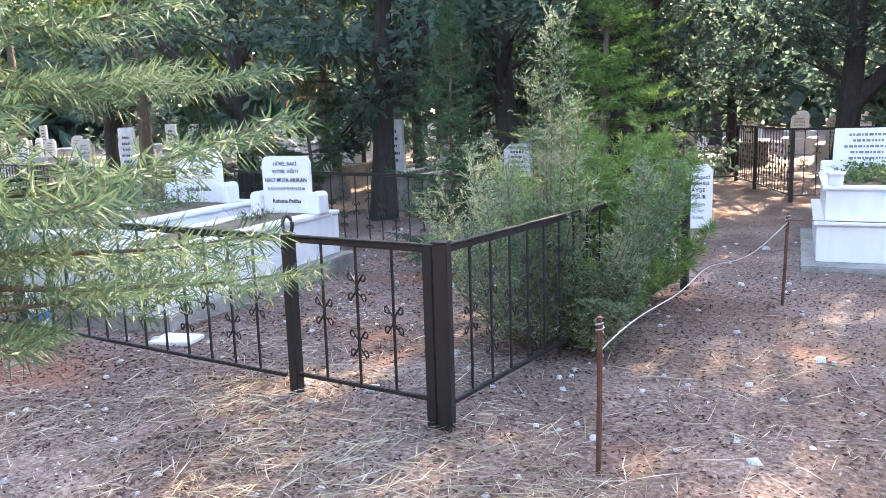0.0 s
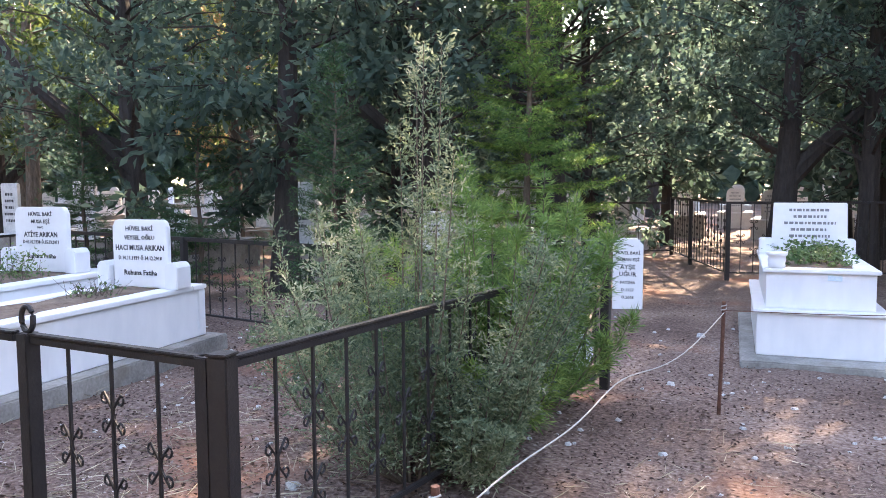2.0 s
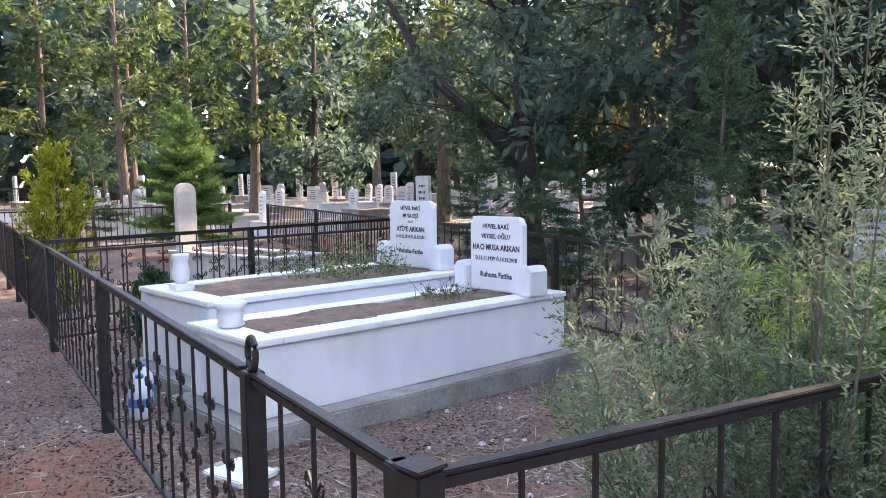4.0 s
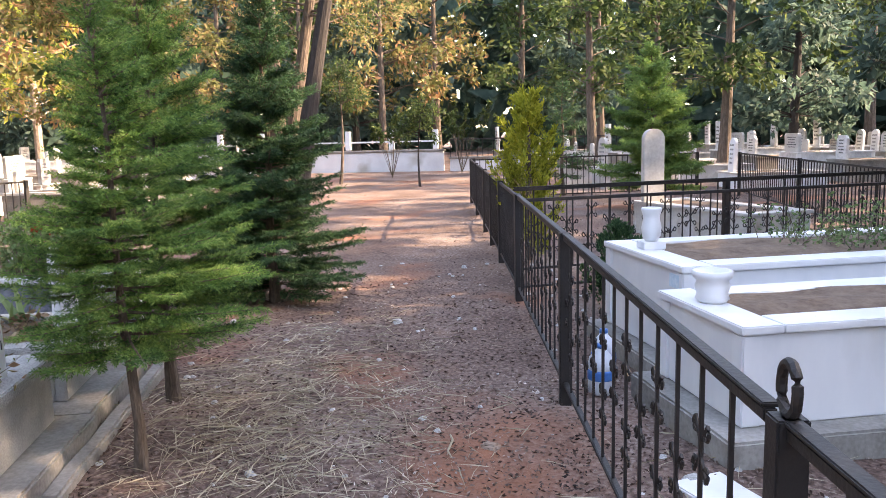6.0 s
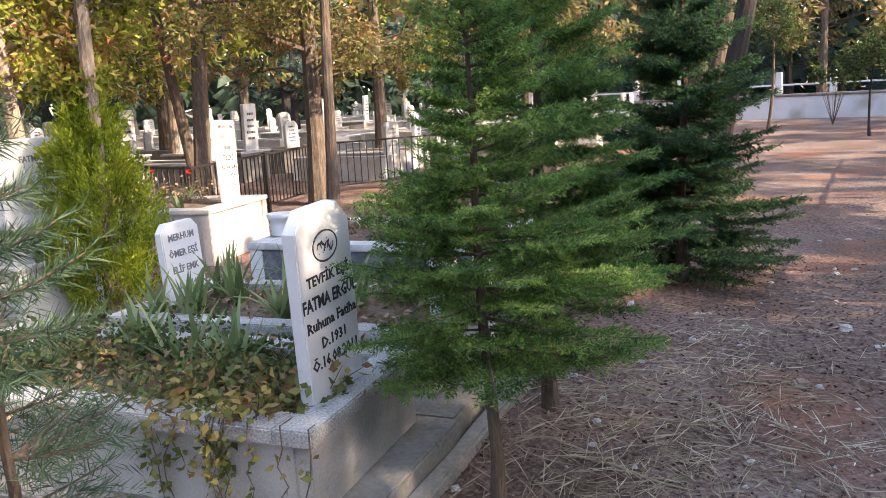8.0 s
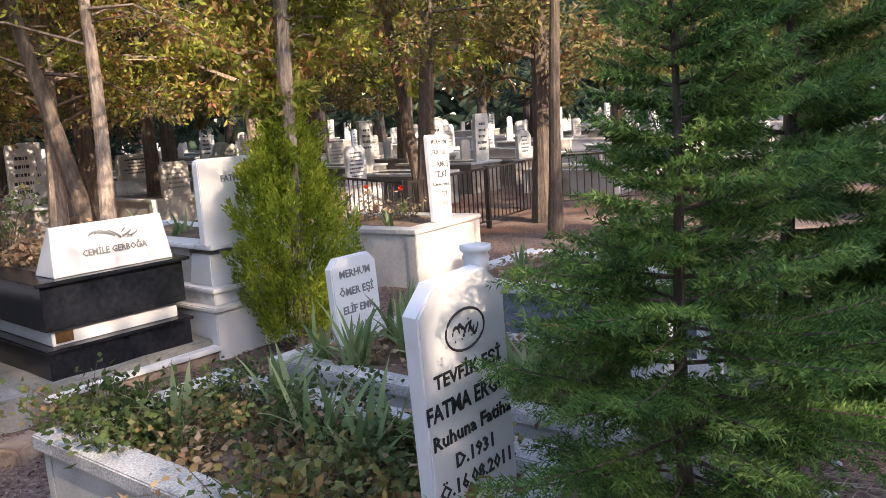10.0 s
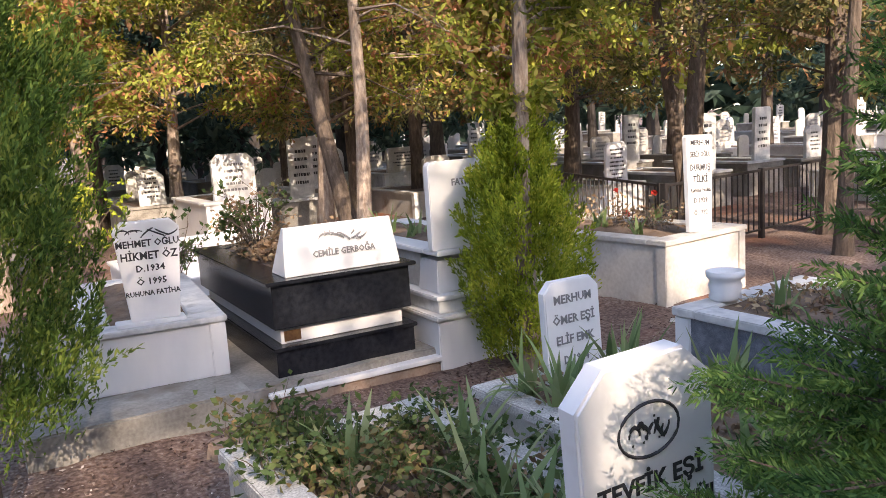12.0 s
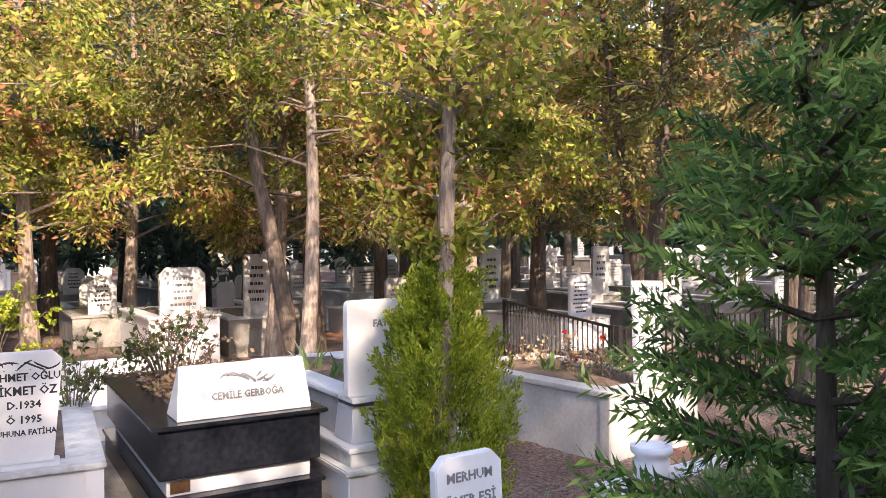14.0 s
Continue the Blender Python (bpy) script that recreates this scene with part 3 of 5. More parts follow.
hs = headstone(fa, -0.07, 0.1, 0.4, chamfered(0.335, 0.76, 0.07), 0.06, STONE, lean=1.0, yaw=-5, side=-3.5, label="white marble, chamfered top")
oval = bmesh.new()
tube(oval, [(0.075 * math.cos(k * math.tau / 24), -0.0008, 0.615 + 0.055 * math.sin(k * math.tau / 24)) for k in range(25)], 0.0035, 4)
part("oval_frame", oval, PAINT, hs)
script_bar(0.09, 0.055, PAINT, hs, pose(0, -0.001, 0.615), 4)
lines(hs, [("TEVFİK EŞİ", 0.505, 0.052), ("FATMA ERGÜL", 0.425, 0.066, 0.8), ("Ruhuna Fatiha", 0.345, 0.056), ("D.1931", 0.27, 0.056), ("Ö.16.08.2011", 0.2, 0.058, 0.95)])
ea = grave(-5.48, 1.0, 181.5, 0.92, 1.95, 0.12, 0.43, "low grey stone grave with irises and dry leaves", wall=CEMENT, cap=TERRAZZO, cap_w=0.13, cap_t=0.05, soil=-0.04)
hs = headstone(ea, 0.02, 1.75, 0.34, chamfered(0.33, 0.54, 0.05), 0.05, STONE, lean=-3)
lines(hs, [("MERHUM", 0.45, 0.056), ("ÖMER EŞİ", 0.355, 0.056), ("ELİF EMK", 0.26, 0.056), ("D.1914", 0.165, 0.052), ("Ö.26.3.1995", 0.08, 0.046)], GREYPAINT)
hs = headstone(ea, 0.12, 0.14, 0.3, chamfered(0.33, 0.6, 0.07), 0.05, STONE, lean=-2, side=3)
lines(hs, [("MERHUM", 0.5, 0.05), ("ÖMER EŞİ", 0.42, 0.056), ("ELİF EMK", 0.34, 0.056), ("Ö.26.3.1995", 0.24, 0.04)])
oa = grave(-6.78, 0.85, 181.0, 1.1, 1.74, -0.05, 0.6, "blue-grey granite grave with a pale cap and red flowers", wall=GRANITE, cap=CAP, cap_w=0.15, cap_t=0.045, pil=MARBLE)
urn(-6.5, -0.78, 0.601, 1.1, label="weathered turned marble bowl on the granite grave")

hp = thing("concrete_plinth", pose(-3.8, -2.38, 0, 0, 0, 181), "cracked grey concrete plinth under a marble grave", "plinth")
part("step", block(-0.62, 0.58, 0.0, 2.7, -0.06, 0.17, 0.012, wear=0.012), CONCRETE, hp)
part("step", block(0.582, 2.2, 0.1, 2.7, -0.06, 0.13, 0.012, wear=0.012), CONCRETE, hp)
ha = grave(-3.94, -2.8, 175, 0.86, 2.0, 0.17, 0.55, "white marble grave with grey cap slabs", wall=MARBLE, cap=CAP, cap_w=0.2, cap_t=0.035, pil=MARBLE)
part("foot_slab", block(-0.2, 0.2, 0.05, 0.2, 0.551, 0.571, 0.004), MARBLE, ha)
hs = headstone(ha, 0.03, 0.09, 0.572, chamfered(0.38, 0.6, 0.05, 0.05), 0.06, STONE)
script_bar(0.32, 0.06, PAINT, hs, pose(0, -0.001, 0.53), 11)
lines(hs, [("MEHMET OĞLU", 0.465, 0.058, 0.9), ("HİKMET ÖZ", 0.39, 0.066, 0.9), ("D.1934", 0.315, 0.056), ("Ö 1995", 0.235, 0.056), ("RUHUNA FATİHA", 0.165, 0.043, 0.9)])

ba = thing("grave", pose(-5.1, -2.45, 0, 0, 0, 179) @ Matrix.Diagonal((1, 1, 1.125, 1)), "stepped grave of black granite with a white marble band", "grave")
part("footing", block(-0.6, 0.58, 0.01, 2.3, -0.06, 0.045, 0.01, wear=0.008), BRICK, ba, "rough brown footing")
part("base_slab", block(-0.61, 0.59, 0.0, 2.3, 0.046, 0.078, 0.005), MARBLE, ba, "white marble base slab")
part("lower_block", block(-0.5, 0.46, 0.14, 2.2, 0.079, 0.262, 0.004), BLACK, ba)
part("lower_cap", block(-0.52, 0.48, 0.12, 2.22, 0.263, 0.285, 0.005), BLACK, ba)
part("band", block(-0.44, 0.41, 0.21, 2.1, 0.286, 0.38, 0.004), MARBLE, ba, "white marble band")
part("upper_block", block(-0.49, 0.46, 0.16, 2.15, 0.381, 0.632, 0.004, tx=-0.0), BLACK, ba)
kerb(ba, -0.53, 0.5, 0.12, 2.2, 0.633, 0.655, 0.22, BLACK, "cap_slab", 0.005)
bed(ba, -0.32, 0.3, 0.33, 1.99, 0.64)
part("plate", block(-0.42, -0.31, 0.203, 0.2095, 0.3, 0.36, 0.001), BRASS, ba, "small bronze plate")
st = bmesh.new()
box(st, -0.38, 0.42, 0.2, 0.48, 0.656, 0.93, 0.0, 0.0)
for v in st.verts:
    if v.co.z > 0.9:
        v.co.x = -0.36 if v.co.x < 0 else 0.38
        v.co.y = 0.23 if v.co.y < 0.3 else 0.26
bmesh.ops.bevel(st, geom=st.edges[:], offset=0.004, segments=1, affect="EDGES")
hs = part("headstone", st, STONE, ba, "white marble wedge-shaped headstone")
script_bar(0.3, 0.075, GREYPAINT, hs, pose(0.03, 0.209, 0.855, -6.5), 21)
lettering("CEMİLE GERBOĞA", 0.052, GREYPAINT, hs, pose(0.03, 0.2035, 0.765, -6.5))

wa = thing("grave", pose(-6.14, -2.45, 0, 0, 0, 180) @ Matrix.Diagonal((1, 1, 1.065, 1)), "tall stepped white marble grave behind the thuja", "grave")
part("base", block(-0.46, 0.5, 0.0, 2.2, -0.05, 0.3, 0.008), MARBLE, wa)
part("base_cap", block(-0.48, 0.52, -0.02, 2.22, 0.301, 0.335, 0.008), CAP, wa)
part("middle", block(-0.42, 0.46, 0.05, 2.1, 0.336, 0.42, 0.006), CAP, wa, "grey veined marble course")
part("middle_cap", block(-0.44, 0.48, 0.03, 2.14, 0.421, 0.45, 0.006), MARBLE, wa)
part("pedestal", block(-0.38, -0.04, 0.12, 0.4, 0.451, 0.66, 0.008, 0.02, 0.02), MARBLE, wa)
part("chest", block(-0.34, 0.38, 0.42, 2.0, 0.451, 0.7, 0.006), OLD_MARBLE, wa)
kerb(wa, -0.4, 0.44, 0.06, 2.06, 0.701, 0.735, 0.2, MARBLE, "cap_slab")
bed(wa, -0.21, 0.25, 0.27, 1.85, 0.73)
hs = headstone(wa, -0.14, 0.1, 0.736, rounded(0.54, 0.56, 0.04), 0.07, STONE)
lines(hs, [("FATMA", 0.42, 0.06)], GREYPAINT)

da = grave(-8.53, -2.66, 186, 1.17, 2.0, -0.05, 0.555, "weathered white marble grave with a tall narrow headstone", wall=OLD_MARBLE, cap=OLD_MARBLE, cap_w=0.2, cap_t=0.045, pil=OLD_MARBLE)
hs = headstone(da, 0.04, 0.1, 0.556, chamfered(0.37, 0.84, 0.02, 0.03), 0.05, STONE, lean=-2, side=2.5)
lines(hs, [("MERHUM", 0.77, 0.066), ("ŞERİF OĞLU", 0.67, 0.062, 0.84), ("DURMUŞ", 0.555, 0.08, 0.86), ("TİLKİ", 0.455, 0.08), ("Ruhuna Fatiha", 0.36, 0.05), ("D.1929", 0.27, 0.066), ("Ö.1992", 0.165, 0.066)])

va2 = grave(-4.75, -5.2, 181, 0.95, 1.9, -0.05, 0.4, "white marble grave with a wide low headstone", cap=MARBLE, cap_w=0.2)
hs = headstone(va2, 0.0, 0.12, 0.401, rounded(0.85, 0.36, 0.03), 0.07, STONE)
lines(hs, [("HACI VELİ DİNÇER", 0.21, 0.085, 0.82)])
ta = grave(-6.35, -9.2, 181, 1.0, 2.0, -0.05, 0.75, "stepped white marble grave with a tall headstone", cap=MARBLE, cap_w=0.22)
hs = headstone(ta, 0.0, 0.12, 0.751, chamfered(0.62, 0.66, 0.1), 0.1, STONE)
faint_lines(5, 0.4, 0.1, 0.55, GREYPAINT, hs, -0.0015, 3)
sa_ = grave(-12.2, -7.6, 183, 1.1, 2.0, -0.05, 0.5, "white marble grave with a dark-lettered headstone", cap=OLD_MARBLE, cap_w=0.2, pil=MARBLE)
hs = headstone(sa_, 0.0, 0.12, 0.501, chamfered(0.48, 0.67, 0.08), 0.06, STONE)
faint_lines(8, 0.36, 0.05, 0.58, PAINT, hs, -0.0015, 5)

# ---- north side ----
ga = thing("grave", pose(1.1, 8.28, 0, 0, 0, 1), "two-tier white marble grave with a planted bed", "grave")
part("footing", block(-0.62, 0.75, -0.3, 2.4, -0.05, 0.035, 0.012, wear=0.008), CONCRETE, ga)
part("lower_tier", block(-0.49, 0.5, 0.0, 2.15, 0.036, 0.4, 0.005), MARBLE, ga)
part("lower_cap", block(-0.52, 0.53, -0.03, 2.18, 0.401, 0.432, 0.006), MARBLE, ga)
part("upper_tier", block(-0.42, 0.43, 0.1, 2.05, 0.433, 0.74, 0.005), MARBLE, ga)
kerb(ga, -0.45, 0.46, 0.07, 2.08, 0.741, 0.775, 0.18, MARBLE, "cap_slab")
bed(ga, -0.28, 0.29, 0.26, 1.9, 0.765)
hs = headstone(ga, 0.04, 1.7, 0.776, [(-0.36, 0), (0.36, 0), (0.345, 0.52), (-0.345, 0.52)], 0.07, STONE)
faint_lines(6, 0.5, 0.08, 0.48, GREYPAINT, hs, -0.0015, 9)
for x0 in (-0.44, 0.33):
    part("shoulder_block", block(x0, x0 + 0.13, 1.6, 1.8, 0.776, 0.93, 0.01), MARBLE, ga)
part("sticker", block(0.06, 0.17, 0.094, 0.0985, 0.68, 0.73, 0), STICKER, ga, "small pale blue sticker")
urn(0.76, 8.43, 0.776, 0.95)

aya = thing("gravestone", pose(-0.83, 10.75, 0, 0, 0, 4), "upright white gravestone standing in bare earth", "gravestone")
hs = part("headstone", plate(chamfered(0.36, 0.87, 0.08), 0, 0.06), STONE, aya)
hs.matrix_basis = pose(0, 0, -0.03, -2)
lines(hs, [("HÜVEL BAKİ", 0.69, 0.052), ("OSMAN EŞİ", 0.61, 0.052), ("AYŞE", 0.52, 0.074), ("UĞUR", 0.43, 0.074), ("FATİHA", 0.33, 0.05), ("D.1927", 0.24, 0.05), ("Ö.2003", 0.15, 0.05)])
script_bar(0.12, 0.035, PAINT, hs, pose(0, -0.001, 0.78), 31)


def bag(x, y, z):
    b = thing("plastic_bag", pose(x, y, z), "crumpled white plastic bag hung on the fence", "bag")
    bm = bmesh.new()
    bmesh.ops.create_icosphere(bm, subdivisions=3, radius=0.15)
    for v in bm.verts:
        v.co = Vector((v.co.x * 0.75, v.co.y * 0.5, v.co.z * 1.25)) + 0.035 * noise.noise_vector(v.co * 11)
        if v.co.z > 0.1:
            v.co.x *= 0.5
    part("body", bm, PLASTIC, b)
    k = bmesh.new()
    tube(k, [(0, 0, 0.17), (0.02, 0, 0.22), (0.0, 0.0, 0.26)], [0.03, 0.012, 0.022], 6)
    part("knot", k, PLASTIC, b)


bag(-0.6, 6.55, 0.32)


def stake(x, y, h, lean, label):
    s = thing("iron_stake", pose(x, y, -0.05, 0, lean, 30), label, "stake", "rope stakes")
    bm = bmesh.new()
    tube(bm, [(0, 0, 0), (0.002, 0, h * 0.5), (0, 0, h + 0.05)], 0.013, 8)
    part("rod", bm, RUST, s)
    k = bmesh.new()
    tube(k, [(0.017 * math.cos(a), 0.017 * math.sin(a), h - 0.02 + 0.004 * a) for a in [i * 0.7 for i in range(18)]], 0.004, 4)
    part("wire_wrap", k, WIRE, s)


stake(-0.265, 3.0, 0.69, 0.5, "rusty iron stake with a cable tied to it")
stake(0.37, 6.47, 0.74, 1.5, "leaning rusty iron stake with a cable tied to it")
cable = thing("slack_cable", pose(0, 0, 0), "pale slack cable between two iron stakes", "cable")
cb = bmesh.new()
pts = []
for k in range(33):
    s = k / 32
    x, y = -0.265 + 0.655 * s + 0.04 * math.sin(9 * s) * math.sin(math.pi * s), 3.0 + 3.47 * s
    z = 0.53 + 0.15 * s + 0.05 * math.sin(2 * math.pi * s) + 0.014 * math.sin(17 * s)
    pts.append((x, y, z))
tube(cb, pts, 0.0032, 5)
part("strand", cb, WIRE, cable)
cb = bmesh.new()
tube(cb, [(0.38, 6.47, 0.68), (1.0, 6.9, 0.62), (2.2, 7.4, 0.58), (3.6, 7.9, 0.62), (4.6, 8.3, 0.7)], 0.003, 4)
part("strand", cb, RUST, cable)

# ---- whitewashed wall at the end of the path ----
wl = thing("low_wall", pose(-31.2, 1.2, -0.1, 0, 0, 78), "long low whitewashed wall with a grey cap and posts", "wall", kind="structure")
part("footing", block(-9, 5, -0.2, 0.25, -0.4, 0.12, 0.02), CONCRETE, wl)
part("wall_face", block(-9, 5, -0.12, 0.2, 0.121, 0.95, 0.02), WALLPAINT, wl)
part("coping", block(-9.05, 5.05, -0.17, 0.25, 0.951, 1.03, 0.02), CONCRETE, wl)
for k in range(9):
    part("pillar", block(-8.6 + k * 1.65, -8.4 + k * 1.65, -0.02, 0.16, 1.031, 1.75, 0.02), WALLPAINT, wl)
part("rail", block(-8.6, 4.9, 0.02, 0.1, 1.3, 1.36, 0.01), WALLPAINT, wl)
w2 = thing("low_wall", pose(-30.0, 6.3, 0.05, 0, 0, 84), "white grave kerb wall with a black railing", "wall", kind="structure")
part("wall_face", block(0, 9, -0.12, 0.2, -0.4, 0.5, 0.02), WALLPAINT, w2)
part("coping", block(-0.05, 9.05, -0.17, 0.25, 0.501, 0.58, 0.02), CONCRETE, w2)
part("rail", block(0, 9, 0.0, 0.04, 1.2, 1.25, 0.005), IRON, w2)
for k in range(46):
    put_mesh("bar", THIN_BAR, w2, pose(0.02 + k * 0.199, 0.02, 0.581) @ Matrix.Diagonal((1.4, 1.4, 0.78, 1)))

# grave with a pale arched stone beyond the fence
wga = grave(-12.05, 7.1, -75, 1.0, 2.4, -0.05, 0.45, "pale marble grave with an upright arched headstone", wall=OLD_MARBLE, cap=OLD_MARBLE, cap_w=0.2)
hs = headstone(wga, 0.3, 0.2, 0.451, rounded(0.3, 1.03, 0.14, 6), 0.12, OLD_MARBLE, yaw=-15)
faint_lines(6, 0.22, 0.25, 0.8, GREYPAINT, hs, -0.0015, 13)

rg = grave(3.3, 13.0, 2, 0.95, 2.0, -0.05, 0.42, "low grey concrete grave with a squat headstone", wall=CONCRETE, cap=CONCRETE)
hs = headstone(rg, 0.1, 1.6, 0.421, rounded(0.6, 0.3, 0.03), 0.08, CONCRETE)
rg2 = grave(5.3, 16.2, 4, 1.0, 2.0, -0.05, 0.5, "white marble grave in a sunlit gap", cap=MARBLE)
headstone(rg2, 0, 1.6, 0.501, rounded(0.6, 0.5, 0.05), 0.08, STONE)

# ---- graves farther off ----
def far_grave(kind):
    r = random.Random(kind)
    W, L = r.uniform(0.95, 1.2), r.uniform(1.9, 2.2)
    zc = (0.45, 0.62, 0.4, 0.55, 0.5, 0.7)[kind]
    # Darker wall, cap and headstone materials stand in for the trees' shade.
    wall = (OLD_MARBLE, CONCRETE, WALLPAINT, CONCRETE, OLD_MARBLE, CAP)[kind]
    g = grave(0, -60 - kind * 5, 0, W, L, -0.3, zc, ("pale weathered marble grave toned down for shade, with a plain headstone", "stone grave toned down for shade, with a tall headstone", "whitewashed low grave with a narrow headstone", "grey concrete grave with a pale headstone", "old marble grave toned down for shade, with a rounded headstone", "grey marble grave with a broad headstone")[kind], wall=wall, cap=(OLD_MARBLE, CAP, OLD_MARBLE, CONCRETE, CAP, CAP)[kind], cap_w=0.2, pil=MARBLE if kind in (0, 5) else None, group="graves under the trees", edge=0)
    w, h = (0.55, 0.4, 0.32, 0.45, 0.5, 0.8)[kind], (0.62, 0.95, 0.8, 0.6, 0.75, 0.5)[kind]
    out = (chamfered(w, h, 0.07), rounded(w, h, 0.04), rounded(w, h, 0.15, 5), chamfered(w, h, 0.1), rounded(w, h, 0.2, 5), shouldered(w, h))[kind]
    hs = headstone(g, 0.0, 0.1, zc + 0.001, out, 0.08, (OLD_MARBLE, CAP, STONE, CAP, OLD_MARBLE, OLD_MARBLE)[kind], lean=r.uniform(-3, 3))
    faint_lines(5, w * 0.7, h * 0.2, h * 0.85, PAINT if kind % 2 else GREYPAINT, hs, -0.0015, kind)
    if kind in (1, 3):
        fs = headstone(g, 0.0, L - 0.2, zc + 0.001, rounded(0.3, 0.45, 0.1), 0.06, OLD_MARBLE)
    return g


FAR = [far_grave(k) for k in range(6)]
places = []
r = random.Random(5)
# south rows, heads to the north
for row, y in enumerate((-7.2, -10.2, -12.2, -15.0, -18.0, -21.2, -25.0, -29.5, -35)):
    x = -38.0 + r.uniform(0, 1)
    while x < 9:
        x += r.choice((1.6, 1.9, 2.6, 3.6)) * (1 + 0.06 * row)
        if (row == 0 and (x > -7 and x < 1 or -13 < x < -10.2)) or (row == 1 and -7.4 < x < -4.8) or (row == 0 and -9.9 < x < -7.7) or (x + 12.8) ** 2 + (y + 4.5) ** 2 < 4:
            continue
        places.append((x, y + r.uniform(-0.3, 0.3), 180 + r.uniform(-5, 5)))
# west, beyond the fence of the path
for y in (-4.5, -1.6, 8.5, 11.5, 14.5, 18.0):
    x = -35.0
    while x < -16.5:
        x += r.choice((1.6, 1.9, 2.8))
        if x < -16 and not (-32 < x < -28.5 and -9 < y < 18) and not (-20 < x < -15 and y < 10 and y > 3):
            places.append((x, y + r.uniform(-0.3, 0.3), (0 if y > 3 else 180) + r.uniform(-5, 5)))
# north rows
for row, y in enumerate((11.6, 14.8, 18.5, 22.5, 27.0, 32.0)):
    x = -30.0
    while x < 14:
        x += r.choice((1.5, 1.8, 2.4, 3.4)) * (1 + 0.05 * row)
        if (-2.6 < x < 2.2 and row < 2) or (-1.5 < x < 4.5 and 13.6 < y < 18.6) or (x < -14 and row < 2) or (row == 0 and x > -3):
            continue
        places.append((x, y + r.uniform(-0.3, 0.3), r.uniform(-6, 6)))
places.append((3.6, 20.0, 5))
for k, (x, y, yaw) in enumerate(places):
    copy_thing(FAR[r.choice((0, 1, 1, 2, 3, 3, 4, 4, 5))], pose(x, y, floor_z(x, y), 0, 0, yaw))
for g in FAR:
    for o in list(g.children_recursive)[::-1] + [g]:
        bpy.data.objects.remove(o)


# ---- plants ----


def conifer(x, y, h, clear, spread, label, material, bark=BARK, seed=1, trunk_r=0.03, whorl=0.085, needle=0.032, thick=0.15, lean=(0, 0), reach=None, droop=-0.12, dense=1.0, top=1.0, category="conifer", taper=None, flat=0.25):
    """A young fir or cedar: trunk, whorls of limbs that thin upward, side shoots set with needles."""
    global rng
    rng = np.random.default_rng(seed)
    t = thing("conifer_tree", pose(x, y, floor_z(x, y) - 0.03), label, category, "young conifers")
    bm = bmesh.new()
    n = 9
    line = [(lean[0] * (k / n) ** 1.5 + 0.015 * math.sin(k * 1.7 + seed), lean[1] * (k / n) ** 1.5 + 0.015 * math.cos(k * 1.3 + seed), h * k / n) for k in range(n + 1)]
    tube(bm, line, [trunk_r * (1 - 0.93 * k / n) * (1.35 if k == 0 else 1) for k in range(n + 1)], 8)
    part("trunk", bm, bark, t)
    limbs, base, way, ln = bmesh.new(), [], [], []
    z = clear
    while z < h * 0.99:
        s = (z - clear) / (h - clear)
        for k in range(int(rng.integers(4, 7))):
            az = rng.uniform(0, math.tau)
            length = spread * (1 - s ** 1.15 if taper is None else (1 - s) ** taper) * rng.uniform(0.62, 1.1) * min(1, 0.72 + 2.2 * s) + 0.05
            if reach:
                length *= reach(az, z)
            rise = droop + 0.55 * s + rng.uniform(-0.12, 0.12)
            d = np.array([math.cos(az), math.sin(az), rise])
            p0 = np.array([lean[0] * (z / h) ** 1.5, lean[1] * (z / h) ** 1.5, z])
            pts = [p0 + d * length * u + np.array([0, 0, 0.12 * length * u * u]) for u in (0, 0.35, 0.7, 1.0)]
            tube(limbs, pts, [0.0075 * (0.4 + length), 0.005 * (0.4 + length), 0.003, 0.0012], 4)
            m = max(4, int(length / 0.042 * dense))
            for u in np.linspace(0.16, 1.0, m):
                p = p0 + d * length * u + np.array([0, 0, 0.12 * length * u * u])
                for side in (-1, 1) if u < 0.98 else (0,):
                    sd = np.array([-math.sin(az) * side, math.cos(az) * side, rng.uniform(-flat, flat)])
                    w = unit(d * 0.8 + sd * 0.9 + rng.normal(size=3) * 0.12)
                    sl = (0.05 + 0.3 * length * (1 - u) ** 0.75) * rng.uniform(0.6, 1.1)
                    k2 = max(3, int(sl / 0.011 * dense))
                    uu = np.linspace(0.02, 1, k2)[:, None]
                    q = p + w * sl * uu
                    around = unit(np.cross(w, rng.normal(size=(k2, 3))) + 0.0)
                    base += [q, q]
                    way += [unit(w * 0.75 + around * 0.8), unit(w * 0.75 - around * 0.8)]
        z += whorl * rng.uniform(0.7, 1.3) * (1 - 0.35 * s)
    tagged(part("branchwork", limbs, bark, t), kind="stuff")
    base, way = np.concatenate(base), np.concatenate(way)
    v, q = blades(base, way, needle * rng.uniform(0.6, 1.15, len(base)), needle * thick, belly=0.4)
    from_arrays("crown", v, q, material, t)
    return t


def stay_off_path(az, z):
    """Shoots are long to the east only; the side towards the path is kept short."""
    return 0.42 + 0.58 * max(0.0, math.cos(az - 0.3)) ** 0.8


def slim_top(az, z):
    """A slender top, and short shoots on the side where people pass."""
    a = (az + math.pi) % math.tau - math.pi
    if z < 1.2:
        return 0.75 if 0.0 < a < 1.0 else 0.82 if -2.0 < a <= 0.0 else 1.0
    return 0.58 if -1.9 < a < -0.3 else 0.45 if -1.9 < a < 1.1 else 1.0


def low_shoots(az, z):
    return 0.55 + 0.45 * max(0.0, math.cos(az + 0.6))


